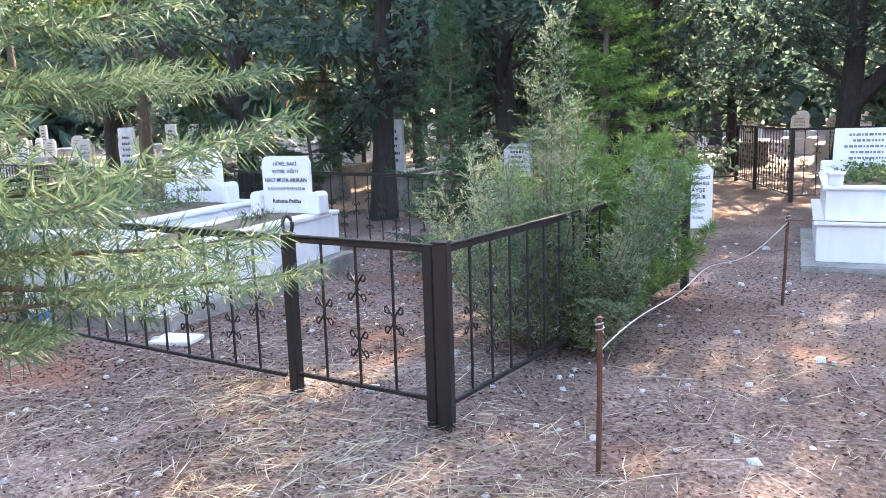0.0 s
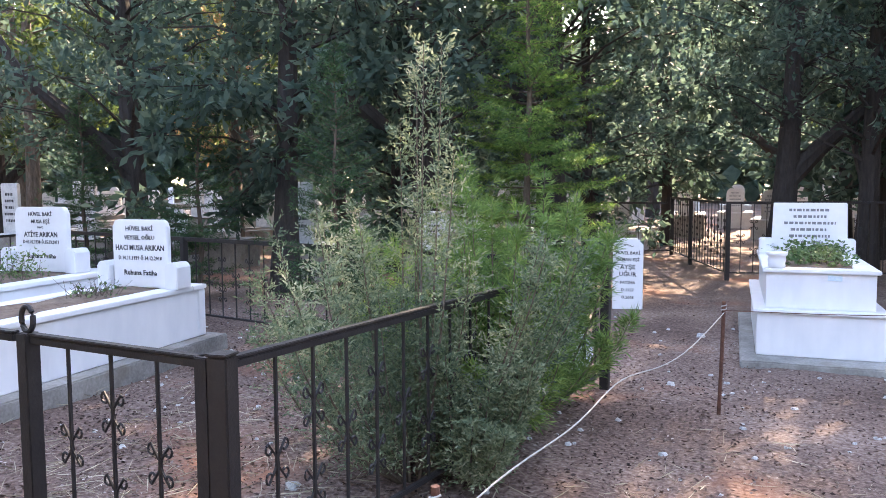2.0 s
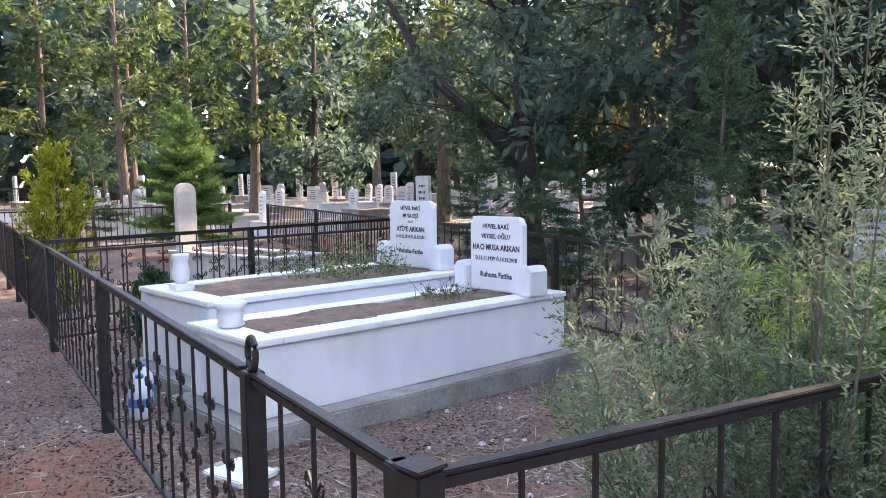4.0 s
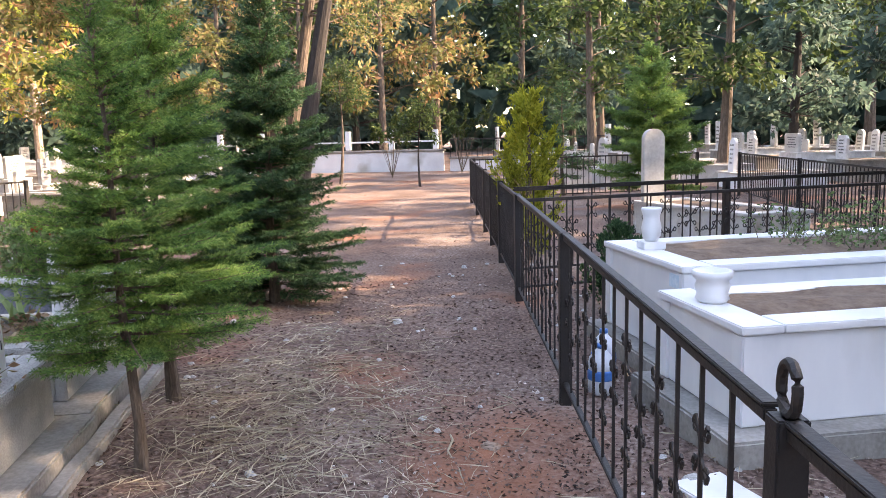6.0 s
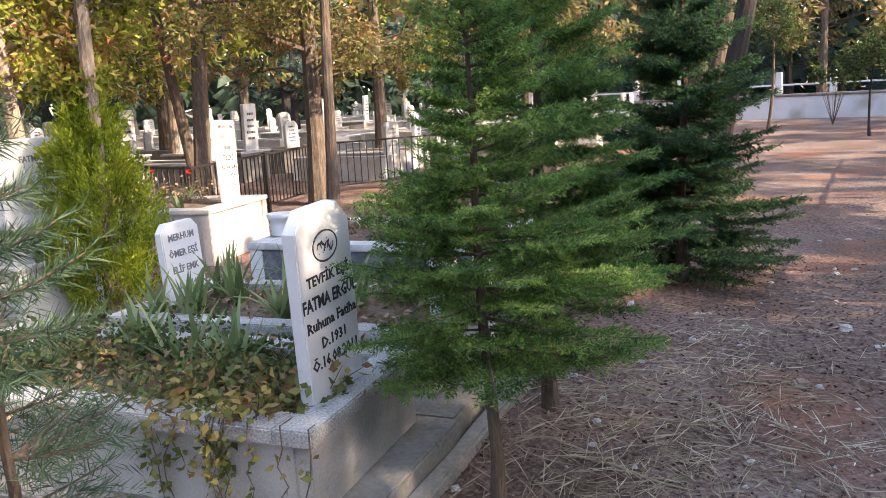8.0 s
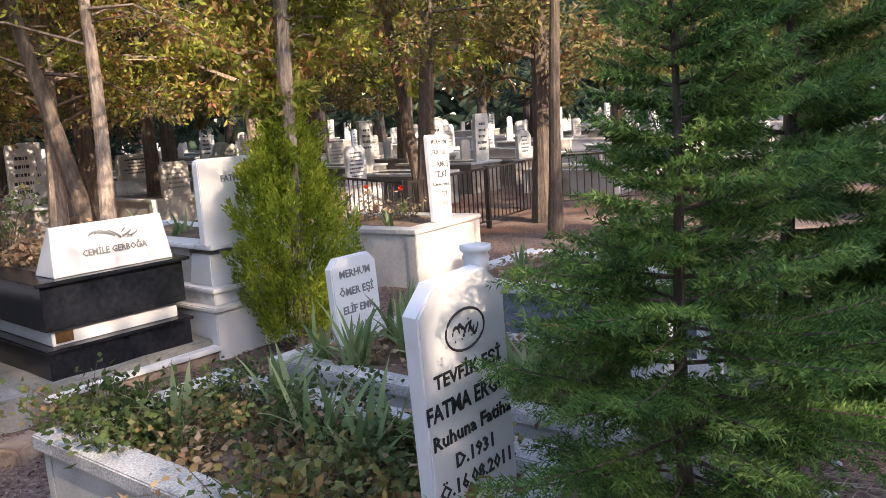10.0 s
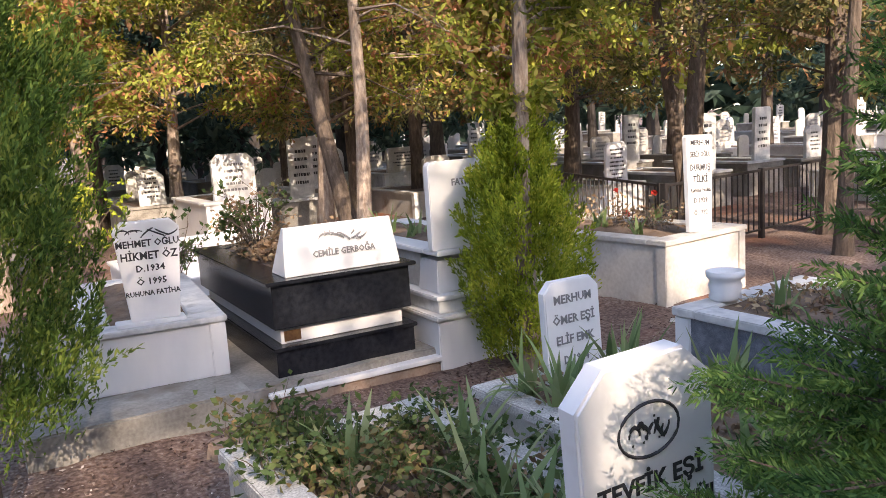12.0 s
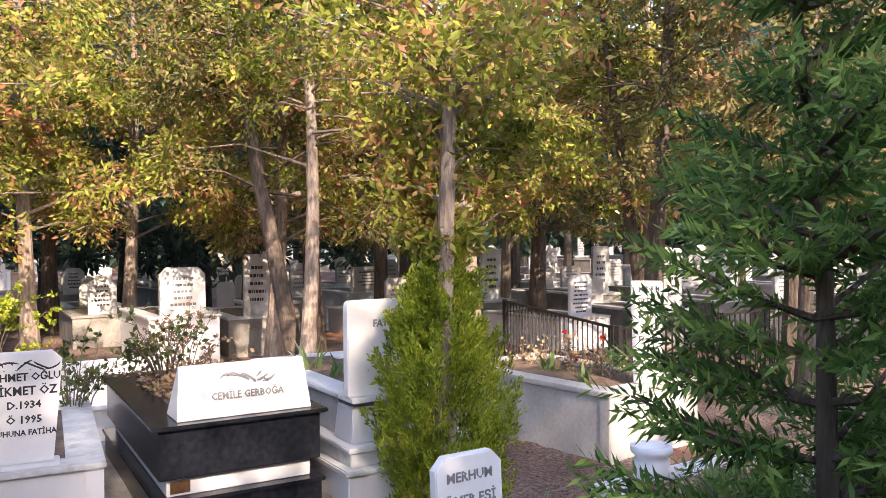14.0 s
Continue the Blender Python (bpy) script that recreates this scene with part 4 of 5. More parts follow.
conifer(-4.32, 1.53, 2.25, 0.56, 0.66, "slender young cedar with dense dark green needles", FIR, seed=11, trunk_r=0.028, lean=(-0.05, -0.08), whorl=0.054, dense=2.0, taper=1.1, flat=0.1, needle=0.022, thick=0.2, reach=slim_top)
conifer(-5.3, 1.46, 2.75, 0.56, 0.68, "young cedar with dense dark green needles beside the path", FIR, seed=12, trunk_r=0.036, lean=(0.03, -0.02), whorl=0.06, dense=1.7, taper=1.05, flat=0.1)
conifer(-8.12, 1.8, 2.9, 0.16, 0.92, "broad dark young fir by the path", DARK_FIR, seed=13, trunk_r=0.05, needle=0.04, thick=0.22, whorl=0.058, dense=1.25, flat=0.2)
conifer(-2.8, 1.08, 1.7, 0.6, 0.55, "small young pine with long green needles by the path", PINE, seed=24, trunk_r=0.02, needle=0.06, thick=0.05, whorl=0.1, reach=low_shoots, dense=1.2, droop=-0.1)
conifer(-1.3, 0.85, 3.4, 1.18, 1.24, "young pine with long light green needles by the path", PINE, seed=14, trunk_r=0.034, needle=0.055, thick=0.075, whorl=0.1, reach=stay_off_path, dense=1.1, droop=-0.1)
conifer(-2.7, 6.9, 2.7, 0.2, 0.75, "dark green young cypress by the fence", DARK_FIR, seed=15, trunk_r=0.03, needle=0.05, whorl=0.1, dense=0.7)
conifer(-6.3, 9.7, 3.1, 0.25, 0.95, "young green cedar behind the graves", DARK_FIR, seed=16, trunk_r=0.04, needle=0.06, whorl=0.13, dense=0.6)
conifer(-9.0, 10.4, 3.0, 0.3, 0.9, "young green cedar behind the graves", DARK_FIR, seed=17, trunk_r=0.04, needle=0.06, whorl=0.13, dense=0.6)
conifer(-15.2, 8.2, 3.1, 0.5, 1.3, "light green young pine beyond the fence", YOUNG_PINE, seed=18, trunk_r=0.05, needle=0.085, whorl=0.11, dense=0.9)
conifer(-18.5, 7.4, 2.6, 0.5, 0.8, "dark green young pine beyond the fence", DARK_FIR, seed=19, trunk_r=0.05, needle=0.09, whorl=0.16, dense=0.5)
conifer(-2.2, 11.2, 6.2, 0.4, 1.6, "tall pale green cedar behind the bushes", FIR, seed=20, trunk_r=0.06, needle=0.07, whorl=0.17, dense=0.55)


def upright_bush(x, y, h, r, label, material, seed, stems=26, leaf=0.045, wide=0.32, count=16000, tip=1.0, low=0.05, name="bush", category="bush", wisp=0, slim=0.28):
    """Many rising stems from one foot, each feathered with short sprays."""
    global rng
    rng = np.random.default_rng(seed)
    t = thing(name, pose(x, y, floor_z(x, y) - 0.02), label, category)
    wood, base, way = bmesh.new(), [], []
    per = count // stems
    for k in range(stems):
        az, out = rng.uniform(0, math.tau), math.sqrt(rng.uniform(0, 1))
        hh = h * rng.uniform(0.45, 1.0) * (1 - 0.45 * out)
        if k < wisp:
            out, hh = rng.uniform(0, 0.35), h * rng.uniform(0.9, 1.0)
        foot = np.array([0.06 * math.cos(az), 0.06 * math.sin(az), 0.0])
        tipp = np.array([out * r * math.cos(az), out * r * math.sin(az), hh])
        bow = np.array([out * r * math.cos(az) * 0.75, out * r * math.sin(az) * 0.75, 0.35 * hh])
        curve = lambda u: foot * (1 - u) ** 2 + 2 * u * (1 - u) * bow + tipp * u ** 2
        tube(wood, [curve(u) for u in (0, 0.3, 0.6, 0.85, 1.0)], [0.011, 0.008, 0.005, 0.003, 0.0015], 4)
        u = rng.uniform(low + 0.05, 1, per // 12) ** 0.9
        c = curve(u[:, None])
        d = unit(ball(len(u)) * np.array([1, 1, 0.6]) + np.array([0, 0, 0.55]))
        sl = (wide * r * (1 - 0.72 * u) * rng.uniform(0.35, 1.0, len(u)))[:, None]
        for j in range(12):
            f = (j + 0.6) / 12
            base.append(c + d * sl * f)
            way.append(unit(d * 0.9 + ball(len(u)) * 0.75))
    tagged(part("woody_growth", wood, TWIG, t), kind="stuff")
    base, way = np.concatenate(base), np.concatenate(way)
    keep = base[:, 2] > 0.02
    v, q = blades(base[keep], way[keep], leaf * rng.uniform(0.6, 1.25, keep.sum()), leaf * slim, belly=0.5)
    from_arrays("foliage", v, q, material, t)
    return t


upright_bush(-1.08, 4.72, 2.3, 0.88, "tall feathery grey-green juniper growing through the fence", GREY_JUNIPER, 31, stems=36, count=52000, leaf=0.03, wide=0.55, wisp=3, name="juniper_bush")
upright_bush(-0.92, 5.55, 2.15, 0.8, "bright green young pine growing through the fence", YOUNG_PINE, 32, stems=34, count=46000, leaf=0.08, wide=0.26, slim=0.07, name="pine_bush")
upright_bush(-0.8, 4.8, 1.3, 0.5, "feathery grey-green juniper growing through the fence", GREY_JUNIPER, 33, stems=22, count=26000, leaf=0.034, wide=0.5, name="juniper_bush")
upright_bush(-0.82, 6.2, 1.95, 0.7, "bright green young pine growing through the fence", YOUNG_PINE, 34, stems=28, count=34000, leaf=0.08, wide=0.26, slim=0.07, name="pine_bush")


def thuja(x, y, h, r, label, material, seed, count=16000, leaf=0.06, z0=0.08, ragged=0.12, slim=0.34):
    """A dense flame-shaped thuja made of upright flat sprays over its whole body."""
    global rng
    rng = np.random.default_rng(seed)
    t = thing("thuja", pose(x, y, floor_z(x, y) - 0.02), label, "thuja")
    bm = bmesh.new()
    tube(bm, [(0, 0, 0), (0.01, 0.0, h * 0.5), (0, 0.01, h * 0.97)], [0.05, 0.035, 0.006], 7)
    part("trunk", bm, BARK, t)
    fronds = max(60, count // 60)
    u = rng.uniform(0, 1, fronds) ** 0.85
    az = rng.uniform(0, math.tau, fronds)
    lobe = 1 + ragged * np.sin(az * 5 + 9 * u) + ragged * np.sin(az * 3 - 14 * u + 1)
    prof = np.clip(np.minimum(0.62 + 1.6 * u, 1.0) * (1 - np.clip((u - 0.4) / 0.6, 0, 1) ** 1.6) + 0.03, 0, 1)
    rad = r * prof * lobe * rng.uniform(0.45, 1.0, fronds)
    root = np.stack([rad * np.cos(az), rad * np.sin(az), z0 + u * (h - z0) * 0.93], axis=1)
    lead = unit(np.stack([np.cos(az) * 0.5, np.sin(az) * 0.5, np.ones(fronds)], axis=1) + rng.normal(size=(fronds, 3)) * 0.22)
    reach_ = (0.1 + 0.16 * rng.uniform(0, 1, fronds))[:, None] * (h / 1.8)
    k = rng.integers(0, fronds, count)
    f = rng.uniform(0, 1, count)[:, None]
    base = root[k] + lead[k] * reach_[k] * f + rng.normal(size=(count, 3)) * 0.028 * (1.15 - f)
    way = lead[k] + rng.normal(size=(count, 3)) * 0.42
    v, q = blades(base, way, leaf * rng.uniform(0.6, 1.4, count), leaf * slim, belly=0.6)
    from_arrays("foliage", v, q, material, t)
    return t


thuja(-6.12, -2.08, 1.72, 0.36, "yellow-green flame-shaped thuja between the graves", THUJA, 41, count=46000, leaf=0.036, ragged=0.2)
thuja(-3.02, -1.92, 3.1, 0.47, "bushy green thuja beside the graves", GREEN_THUJA, 42, count=84000, leaf=0.038, z0=0.3, ragged=0.25, slim=0.3)
thuja(-9.8, 4.6, 1.95, 0.3, "sunlit yellow-green young thuja behind the fence", YELLOW_THUJA, 43, count=12000, leaf=0.06, ragged=0.2)
thuja(-7.15, 4.75, 0.75, 0.25, "small round dark green shrub inside the fence", DARK_FIR, 44, count=5000, leaf=0.04)


# ---- tall trees ----


def tall_tree(seed, h, clear, spread, material, bark, trunk_r, label, clumps=46, per=150, leaf=0.13, fork=False, sag=0.0, wander=0.2):
    """A forest tree: tapered trunk, limbs, and a crown of many small leafy clumps with gaps between them."""
    global rng
    rng = np.random.default_rng(seed)
    t = thing("tree", pose(seed * 4.0, -200, 0), label, "tree", "trees of the graveyard")
    bm = bmesh.new()
    n = 8
    bend = rng.uniform(-wander, wander, 2)
    spine = lambda s: np.array([bend[0] * math.sin(s * 2.6), bend[1] * math.sin(s * 2.1), h * 0.93 * s])
    tube(bm, [spine(k / n) - np.array([0, 0, 0.15 if k == 0 else 0]) for k in range(n + 1)], [trunk_r * (1.35 if k == 0 else 1 - 0.85 * k / n) for k in range(n + 1)], 10)
    if fork:
        p = spine(clear / h * 0.75)
        tube(bm, [p, p + np.array([0.5, 0.1, 0.55]), p + np.array([1.3, 0.2, 1.3]), p + np.array([1.9, 0.1, 2.4])], [trunk_r * 0.75, trunk_r * 0.6, trunk_r * 0.45, trunk_r * 0.2], 8)
    part("trunk", bm, bark, t)
    limbs, base, way = bmesh.new(), [], []
    for k in range(clumps):
        s = rng.uniform(0, 1)
        z = clear + (h - clear) * s
        az = rng.uniform(0, math.tau)
        rad = spread * (0.35 + 0.65 * math.sin(math.pi * min(1, 0.25 + 0.72 * s))) * rng.uniform(0.25, 1.0)
        root = spine(min(1, max(0.2, (z - 0.35 * rad) / (h * 0.93))))
        c = np.array([root[0] + rad * math.cos(az), root[1] + rad * math.sin(az), z - sag * rad * rng.uniform(0.3, 1)])
        tube(limbs, [root, root * 0.5 + c * 0.5 + np.array([0, 0, 0.08 * rad]), c], [0.017 + 0.008 * rad, 0.012, 0.005], 3)
        size = np.array([1, 1, 0.62]) * rng.uniform(0.32, 0.62) * (spread / 2.2)
        # twigs inside the clump, leaves along the twigs
        tw = 14
        ends = c + ball(tw) * size
        for e in ends[:3]:
            tube(limbs, [c, e], [0.008, 0.003], 3)
        pick = rng.integers(0, tw, per)
        f = rng.uniform(0.25, 1.05, per)[:, None]
        b = c * (1 - f) + ends[pick] * f + rng.normal(size=(per, 3)) * 0.05
        base.append(b)
        way.append(unit(unit(ends[pick] - c) * 0.7 + ball(per) * 0.8 + np.array([0, 0, -0.25 * (sag > 0)])))
    tagged(part("branchwork", limbs, bark, t), kind="stuff")
    base, way = np.concatenate(base), np.concatenate(way)
    v, q = blades(base, way, leaf * rng.uniform(0.6, 1.3, len(base)), leaf * 0.42, fold=0.1, belly=0.5)
    from_arrays("crown", v, q, material, t)
    return t


KINDS = {
    "dark": (51, 8.0, 2.0, 2.4, CROWN_DARK, DARK_BARK, 0.17, "broad dark green tree with a forked trunk", dict(fork=True)),
    "pine": (52, 9.0, 2.4, 1.9, CROWN_GREEN, BARK, 0.16, "tall green pine among the graves", dict(sag=0.15)),
    "autumn": (53, 7.5, 1.95, 2.2, CROWN_AUTUMN, PALE_BARK, 0.12, "cypress with yellowing and rust-brown foliage", dict(sag=0.25)),
    "dry": (54, 8.5, 2.1, 2.2, CROWN_DRY, BARK, 0.15, "half-dry tree with drooping brownish foliage", dict(sag=0.35)),
    "fir": (55, 7.0, 0.9, 1.7, CROWN_DARK, DARK_BARK, 0.13, "dark conifer with low branches", dict(sag=0.2)),
    "forked": (57, 8.0, 2.2, 2.5, CROWN_DARK, DARK_BARK, 0.24, "broad old tree forked low into two thick limbs", dict(fork=True, wander=0.5)),
}
NEAR, WIDE = {}, {}
for kind, (seed, h, clear, spread, leafm, bark, tr, label, more) in KINDS.items():
    fine = kind in ("autumn", "dry")
    NEAR[kind] = tall_tree(seed, h, clear, spread, leafm, bark, tr, label, clumps=84 if kind == "dark" else 70, per=280 if fine else 135, leaf=0.095 if fine else 0.13, **more)
    WIDE[kind] = tall_tree(seed + 100, h, clear, spread, leafm, bark, tr, label, clumps=50, per=52, leaf=0.25, **more)
T_DARK, T_PINE, T_AUT, T_DRY, T_FIR, T_FORK = KINDS

stand = [
    # north: the shading row, partly added and enlarged to block the sun
    (T_FORK, 1.0, 15.6, 0, 1.0), (T_DARK, 2.3, 15.4, 90, 1.05), (T_DARK, 2.8, 18.2, 90, 1.25), (T_DARK, -2.4, 13.4, 130, 1.5), (T_DARK, 5.8, 15.2, 250, 0.95), (T_FIR, -5.2, 13.5, 40, 1.0), (T_PINE, 6.6, 10.5, 80, 0.95),
    (T_DARK, 5.8, 17.5, 300, 1.1), (T_FIR, -1.3, 20.5, 150, 1.1), (T_DARK, -6.5, 18.5, 75, 1.1), (T_PINE, -9.2, 14.5, 10, 1.0), (T_PINE, 9.5, 15.0, 200, 1.1),
    (T_PINE, -12.5, 12.6, 100, 1.0), (T_FIR, -11.0, 19.0, 310, 1.1), (T_PINE, -16.0, 15.5, 30, 1.05), (T_DRY, -14.5, 22.0, 70, 1.1), (T_DARK, 1.5, 25.0, 200, 1.2),
    (T_PINE, -6.0, 26.0, 20, 1.2), (T_FIR, -19.5, 19.0, 90, 1.2), (T_DARK, 9.0, 24.0, 10, 1.2), (T_PINE, -22.0, 13.0, 160, 1.1), (T_DARK, -13.0, 29.0, 60, 1.3), (T_PINE, 4.5, 31.0, 100, 1.3), (T_DARK, -3.0, 33.0, 10, 1.4), (T_PINE, 15.0, 20.0, 10, 1.3), (T_PINE, 12.5, 8.0, 60, 1.1),
    # west, down the path
    (T_DRY, -15.2, -1.2, 60, 1.05), (T_PINE, -20.5, -3.0, 10, 1.0), (T_PINE, -33.0, 1.0, 70, 1.1), (T_PINE, -26.0, 10.5, 30, 1.1),
    (T_DRY, -33.5, 4.0, 100, 1.2), (T_DRY, -34.0, -2.5, 10, 1.2), (T_PINE, -35.0, 10.0, 240, 1.3), (T_PINE, -34.0, 16.0, 10, 1.3), (T_AUT, -27.0, -7.0, 10, 1.2), (T_PINE, -38.0, 0.5, 50, 1.5), (T_DRY, -40.0, 7.0, 150, 1.5), (T_PINE, -30.0, 23.0, 80, 1.4), (T_FIR, -24.5, 16.5, 0, 1.3), (T_PINE, -41.0, -9.0, 0, 1.5), (T_AUT, -37.0, -14.0, 0, 1.4), (T_PINE, -42.0, 16.0, 0, 1.6),
    # south: the sunlit row and the dark wood behind it
    (T_DRY, -12.3, -4.0, 20, 1.05), (T_AUT, -7.3, -8.4, 30, 1.0), (T_DRY, -8.2, -9.1, 200, 1.0), (T_AUT, -9.6, -6.9, 120, 1.05), (T_AUT, -4.6, -11.3, 260, 1.05), (T_DRY, -2.2, -9.5, 10, 1.05), (T_PINE, -1.0, -13.5, 80, 1.1), (T_DRY, -12.2, -8.9, 330, 1.05), (T_AUT, -15.5, -9.5, 60, 1.1), (T_DRY, -18.5, -6.0, 150, 1.1),
    (T_FIR, -8.5, -16.5, 0, 1.2), (T_PINE, -12.8, -14.5, 70, 1.2), (T_FIR, -5.5, -19.5, 140, 1.3), (T_PINE, -17.0, -16.0, 210, 1.2), (T_FIR, -11.0, -22.0, 280, 1.4), (T_PINE, -2.5, -21.0, 20, 1.3), (T_DRY, -21.5, -12.0, 90, 1.2), (T_FIR, -16.5, -25.0, 160, 1.4), (T_FIR, -22.5, -20.0, 230, 1.4), (T_PINE, -7.0, -28.0, 300, 1.5), (T_FIR, -28.0, -14.5, 10, 1.4), (T_DARK, -13.5, -31.0, 100, 1.6), (T_DARK, -21.0, -30.0, 190, 1.6), (T_DARK, -29.5, -24.0, 10, 1.6), (T_DARK, -4.0, -33.0, 60, 1.6), (T_PINE, 2.0, -26.0, 60, 1.4), (T_PINE, 3.5, -16.0, 60, 1.2), (T_DARK, -36.0, -20.0, 60, 1.6), (T_PINE, 5.0, -9.0, 60, 1.2),
]
stand += [(T_AUT, -6.2, -12.8, 45, 1.05), (T_DRY, -10.4, -11.2, 80, 1.0), (T_AUT, -3.2, -7.4, 300, 0.95), (T_DRY, -8.6, -13.4, 10, 1.05), (T_AUT, -13.8, -12.0, 70, 1.05), (T_DRY, -5.2, -15.0, 0, 1.1), (T_FIR, -7.0, -18.0, 30, 1.2), (T_DRY, -17.5, -11.5, 10, 1.1), (T_AUT, -0.8, -10.4, 10, 1.0), (T_FIR, -11.5, -17.5, 60, 1.2), (T_DRY, -2.8, -14.8, 60, 1.1),
          # mostly added trees, placed so their crowns keep sun off path and near graves
          (T_FIR, -5.7, 10.8, 290, 1.45), (T_DARK, -4.0, 12.2, 200, 1.25), (T_DARK, 4.8, 10.2, 15, 1.15), (T_DARK, -8.6, 11.2, 215, 1.2), (T_PINE, 7.2, 8.6, 0, 1.0), (T_DARK, -14.6, 13.6, 45, 1.0),
          (T_FIR, -2.0, 14.6, 200, 1.05), (T_DARK, 6.2, 12.6, 10, 1.0), (T_FIR, 3.4, 17.6, 90, 1.2), (T_DARK, 8.6, 19.5, 140, 1.2), (T_FIR, 2.6, 21.8, 300, 1.3), (T_DARK, -3.4, 17.0, 33, 1.1), (T_FIR, -8.2, 17.2, 120, 1.2), (T_FIR, 8.2, 12.0, 60, 1.2), (T_DARK, -10.5, 23.5, 0, 1.3), (T_FIR, -4.5, 21.5, 50, 1.3), (T_FIR, 11.0, 12.0, 180, 1.3), (T_DARK, -16.5, 25.5, 180, 1.4),
          (T_FIR, -27.5, 18.5, 60, 1.4), (T_FIR, -36.0, 3.0, 200, 1.4), (T_FIR, -38.0, -6.0, 20, 1.5), (T_FIR, -33.0, -11.0, 75, 1.4), (T_FIR, -37.0, 13.0, 75, 1.5), (T_FIR, -19.0, -21.0, 75, 1.5), (T_FIR, -9.5, -25.0, 15, 1.5), (T_FIR, -1.5, -17.0, 99, 1.3), (T_FIR, -25.0, -26.0, 150, 1.6), (T_FIR, -14.5, -19.0, 222, 1.2)]
for src, x, y, yaw, s in stand:
    c = copy_thing((NEAR if math.hypot(x + 3, y - 2) < 15.5 else WIDE)[src], pose(x, y, floor_z(x, y), 0, 0, yaw))
    c.scale = (s, s, s)
for src in (*NEAR.values(), *WIDE.values()):
    for o in list(src.children_recursive)[::-1] + [src]:
        bpy.data.objects.remove(o)

# tall bare trunk of the cypress whose foot the thuja hides
cyp = thing("tree", pose(-6.12, -2.02, -0.05), "pale-trunked cypress with a yellowing crown above the thuja", "tree", "trees of the graveyard")
bm = bmesh.new()
tube(bm, [(0, 0, 0), (0.03, 0.02, 1.2), (0.0, 0.04, 2.4), (-0.05, 0.0, 3.6), (0, 0, 6)], [0.075, 0.052, 0.046, 0.038, 0.01], 9)
part("trunk", bm, PALE_BARK, cyp)
rng = np.random.default_rng(77)
limbs, base, way = bmesh.new(), [], []
for k in range(104):
    z = 1.75 + 4.25 * rng.uniform() ** 1.2
    az, rad = rng.uniform(0, math.tau), rng.uniform(0.15, 1.0) * max(0.22, min(1.5, 0.6 + 0.6 * (z - 2.4))) * (1 if z < 4.6 else 1.6 - 0.13 * z)
    if z < 2.5:
        az = rng.uniform(math.pi * 0.95, math.pi * 2.05)
    root, c = np.array([0, 0, z - 0.3 * rad]), np.array([rad * math.cos(az), rad * math.sin(az), z])
    tube(limbs, [root, root * 0.5 + c * 0.5 + np.array([0, 0, 0.06]), c], [0.018, 0.011, 0.004], 5)
    ends = c + ball(12) * np.array([0.34, 0.34, 0.26]) * (1.0 if z > 2.5 else 0.5)
    pick, f = rng.integers(0, 12, 150), rng.uniform(0.2, 1.05, 150)[:, None]
    base.append(c * (1 - f) + ends[pick] * f + rng.normal(size=(150, 3)) * 0.035)
    way.append(unit(unit(ends[pick] - c) * 0.7 + ball(150) * 0.8))
part("branchwork", limbs, PALE_BARK, cyp)
base, way = np.concatenate(base), np.concatenate(way)
v, q = blades(base, way, 0.075 * rng.uniform(0.6, 1.3, len(base)), 0.03, fold=0.1)
from_arrays("crown", v, q, CROWN_AUTUMN, cyp)


def slant_tree(foot, top, r, clear, spread, label, bark, material, seed, clumps=46, per=120, leaf=0.1):
    """A tree whose trunk leans from foot to top, with limbs and a ragged crown above the clear part."""
    global rng
    rng = np.random.default_rng(seed)
    t = thing("tree", pose(foot[0], foot[1], floor_z(*foot[:2]) - 0.06), label, "tree", "trees of the graveyard")
    end = np.array([top[0] - foot[0], top[1] - foot[1], top[2]])
    sway = rng.uniform(-0.12, 0.12, 2)
    line = lambda u: end * u + np.array([sway[0] * math.sin(5 * u), sway[1] * math.sin(4 * u), 0.0])
    bm = bmesh.new()
    tube(bm, [line(k / 9) for k in range(10)], [r * (1.35 if k == 0 else 1 - 0.82 * k / 9) for k in range(10)], 11)
    part("trunk", bm, bark, t)
    limbs, base, way = bmesh.new(), [], []
    for k in range(clumps):
        u = clear + (1 - clear) * rng.uniform() ** 0.9
        az, rad = rng.uniform(0, math.tau), spread * rng.uniform(0.2, 1.0) * (1.15 - 0.6 * (u - clear) / (1 - clear))
        root = line(u)
        c = root + np.array([rad * math.cos(az), rad * math.sin(az), rng.uniform(-0.35, 0.3) * rad])
        tube(limbs, [root, root * 0.5 + c * 0.5 + np.array([0, 0, 0.1 * rad]), c], [0.012 + 0.2 * r * (1 - u), 0.012, 0.004], 4)
        ends = c + ball(13) * np.array([0.42, 0.42, 0.3])
        for e in ends[:3]:
            tube(limbs, [c, e], [0.007, 0.002], 3)
        pick, f = rng.integers(0, 13, per), rng.uniform(0.2, 1.05, per)[:, None]
        base.append(c * (1 - f) + ends[pick] * f + rng.normal(size=(per, 3)) * 0.04)
        way.append(unit(unit(ends[pick] - c) * 0.7 + ball(per) * 0.8 + np.array([0, 0, -0.2])))
    tagged(part("branchwork", limbs, bark, t), kind="stuff")
    base, way = np.concatenate(base), np.concatenate(way)
    v, q = blades(base, way, leaf * rng.uniform(0.6, 1.3, len(base)), leaf * 0.4, fold=0.1)
    from_arrays("crown", v, q, material, t)
    return t


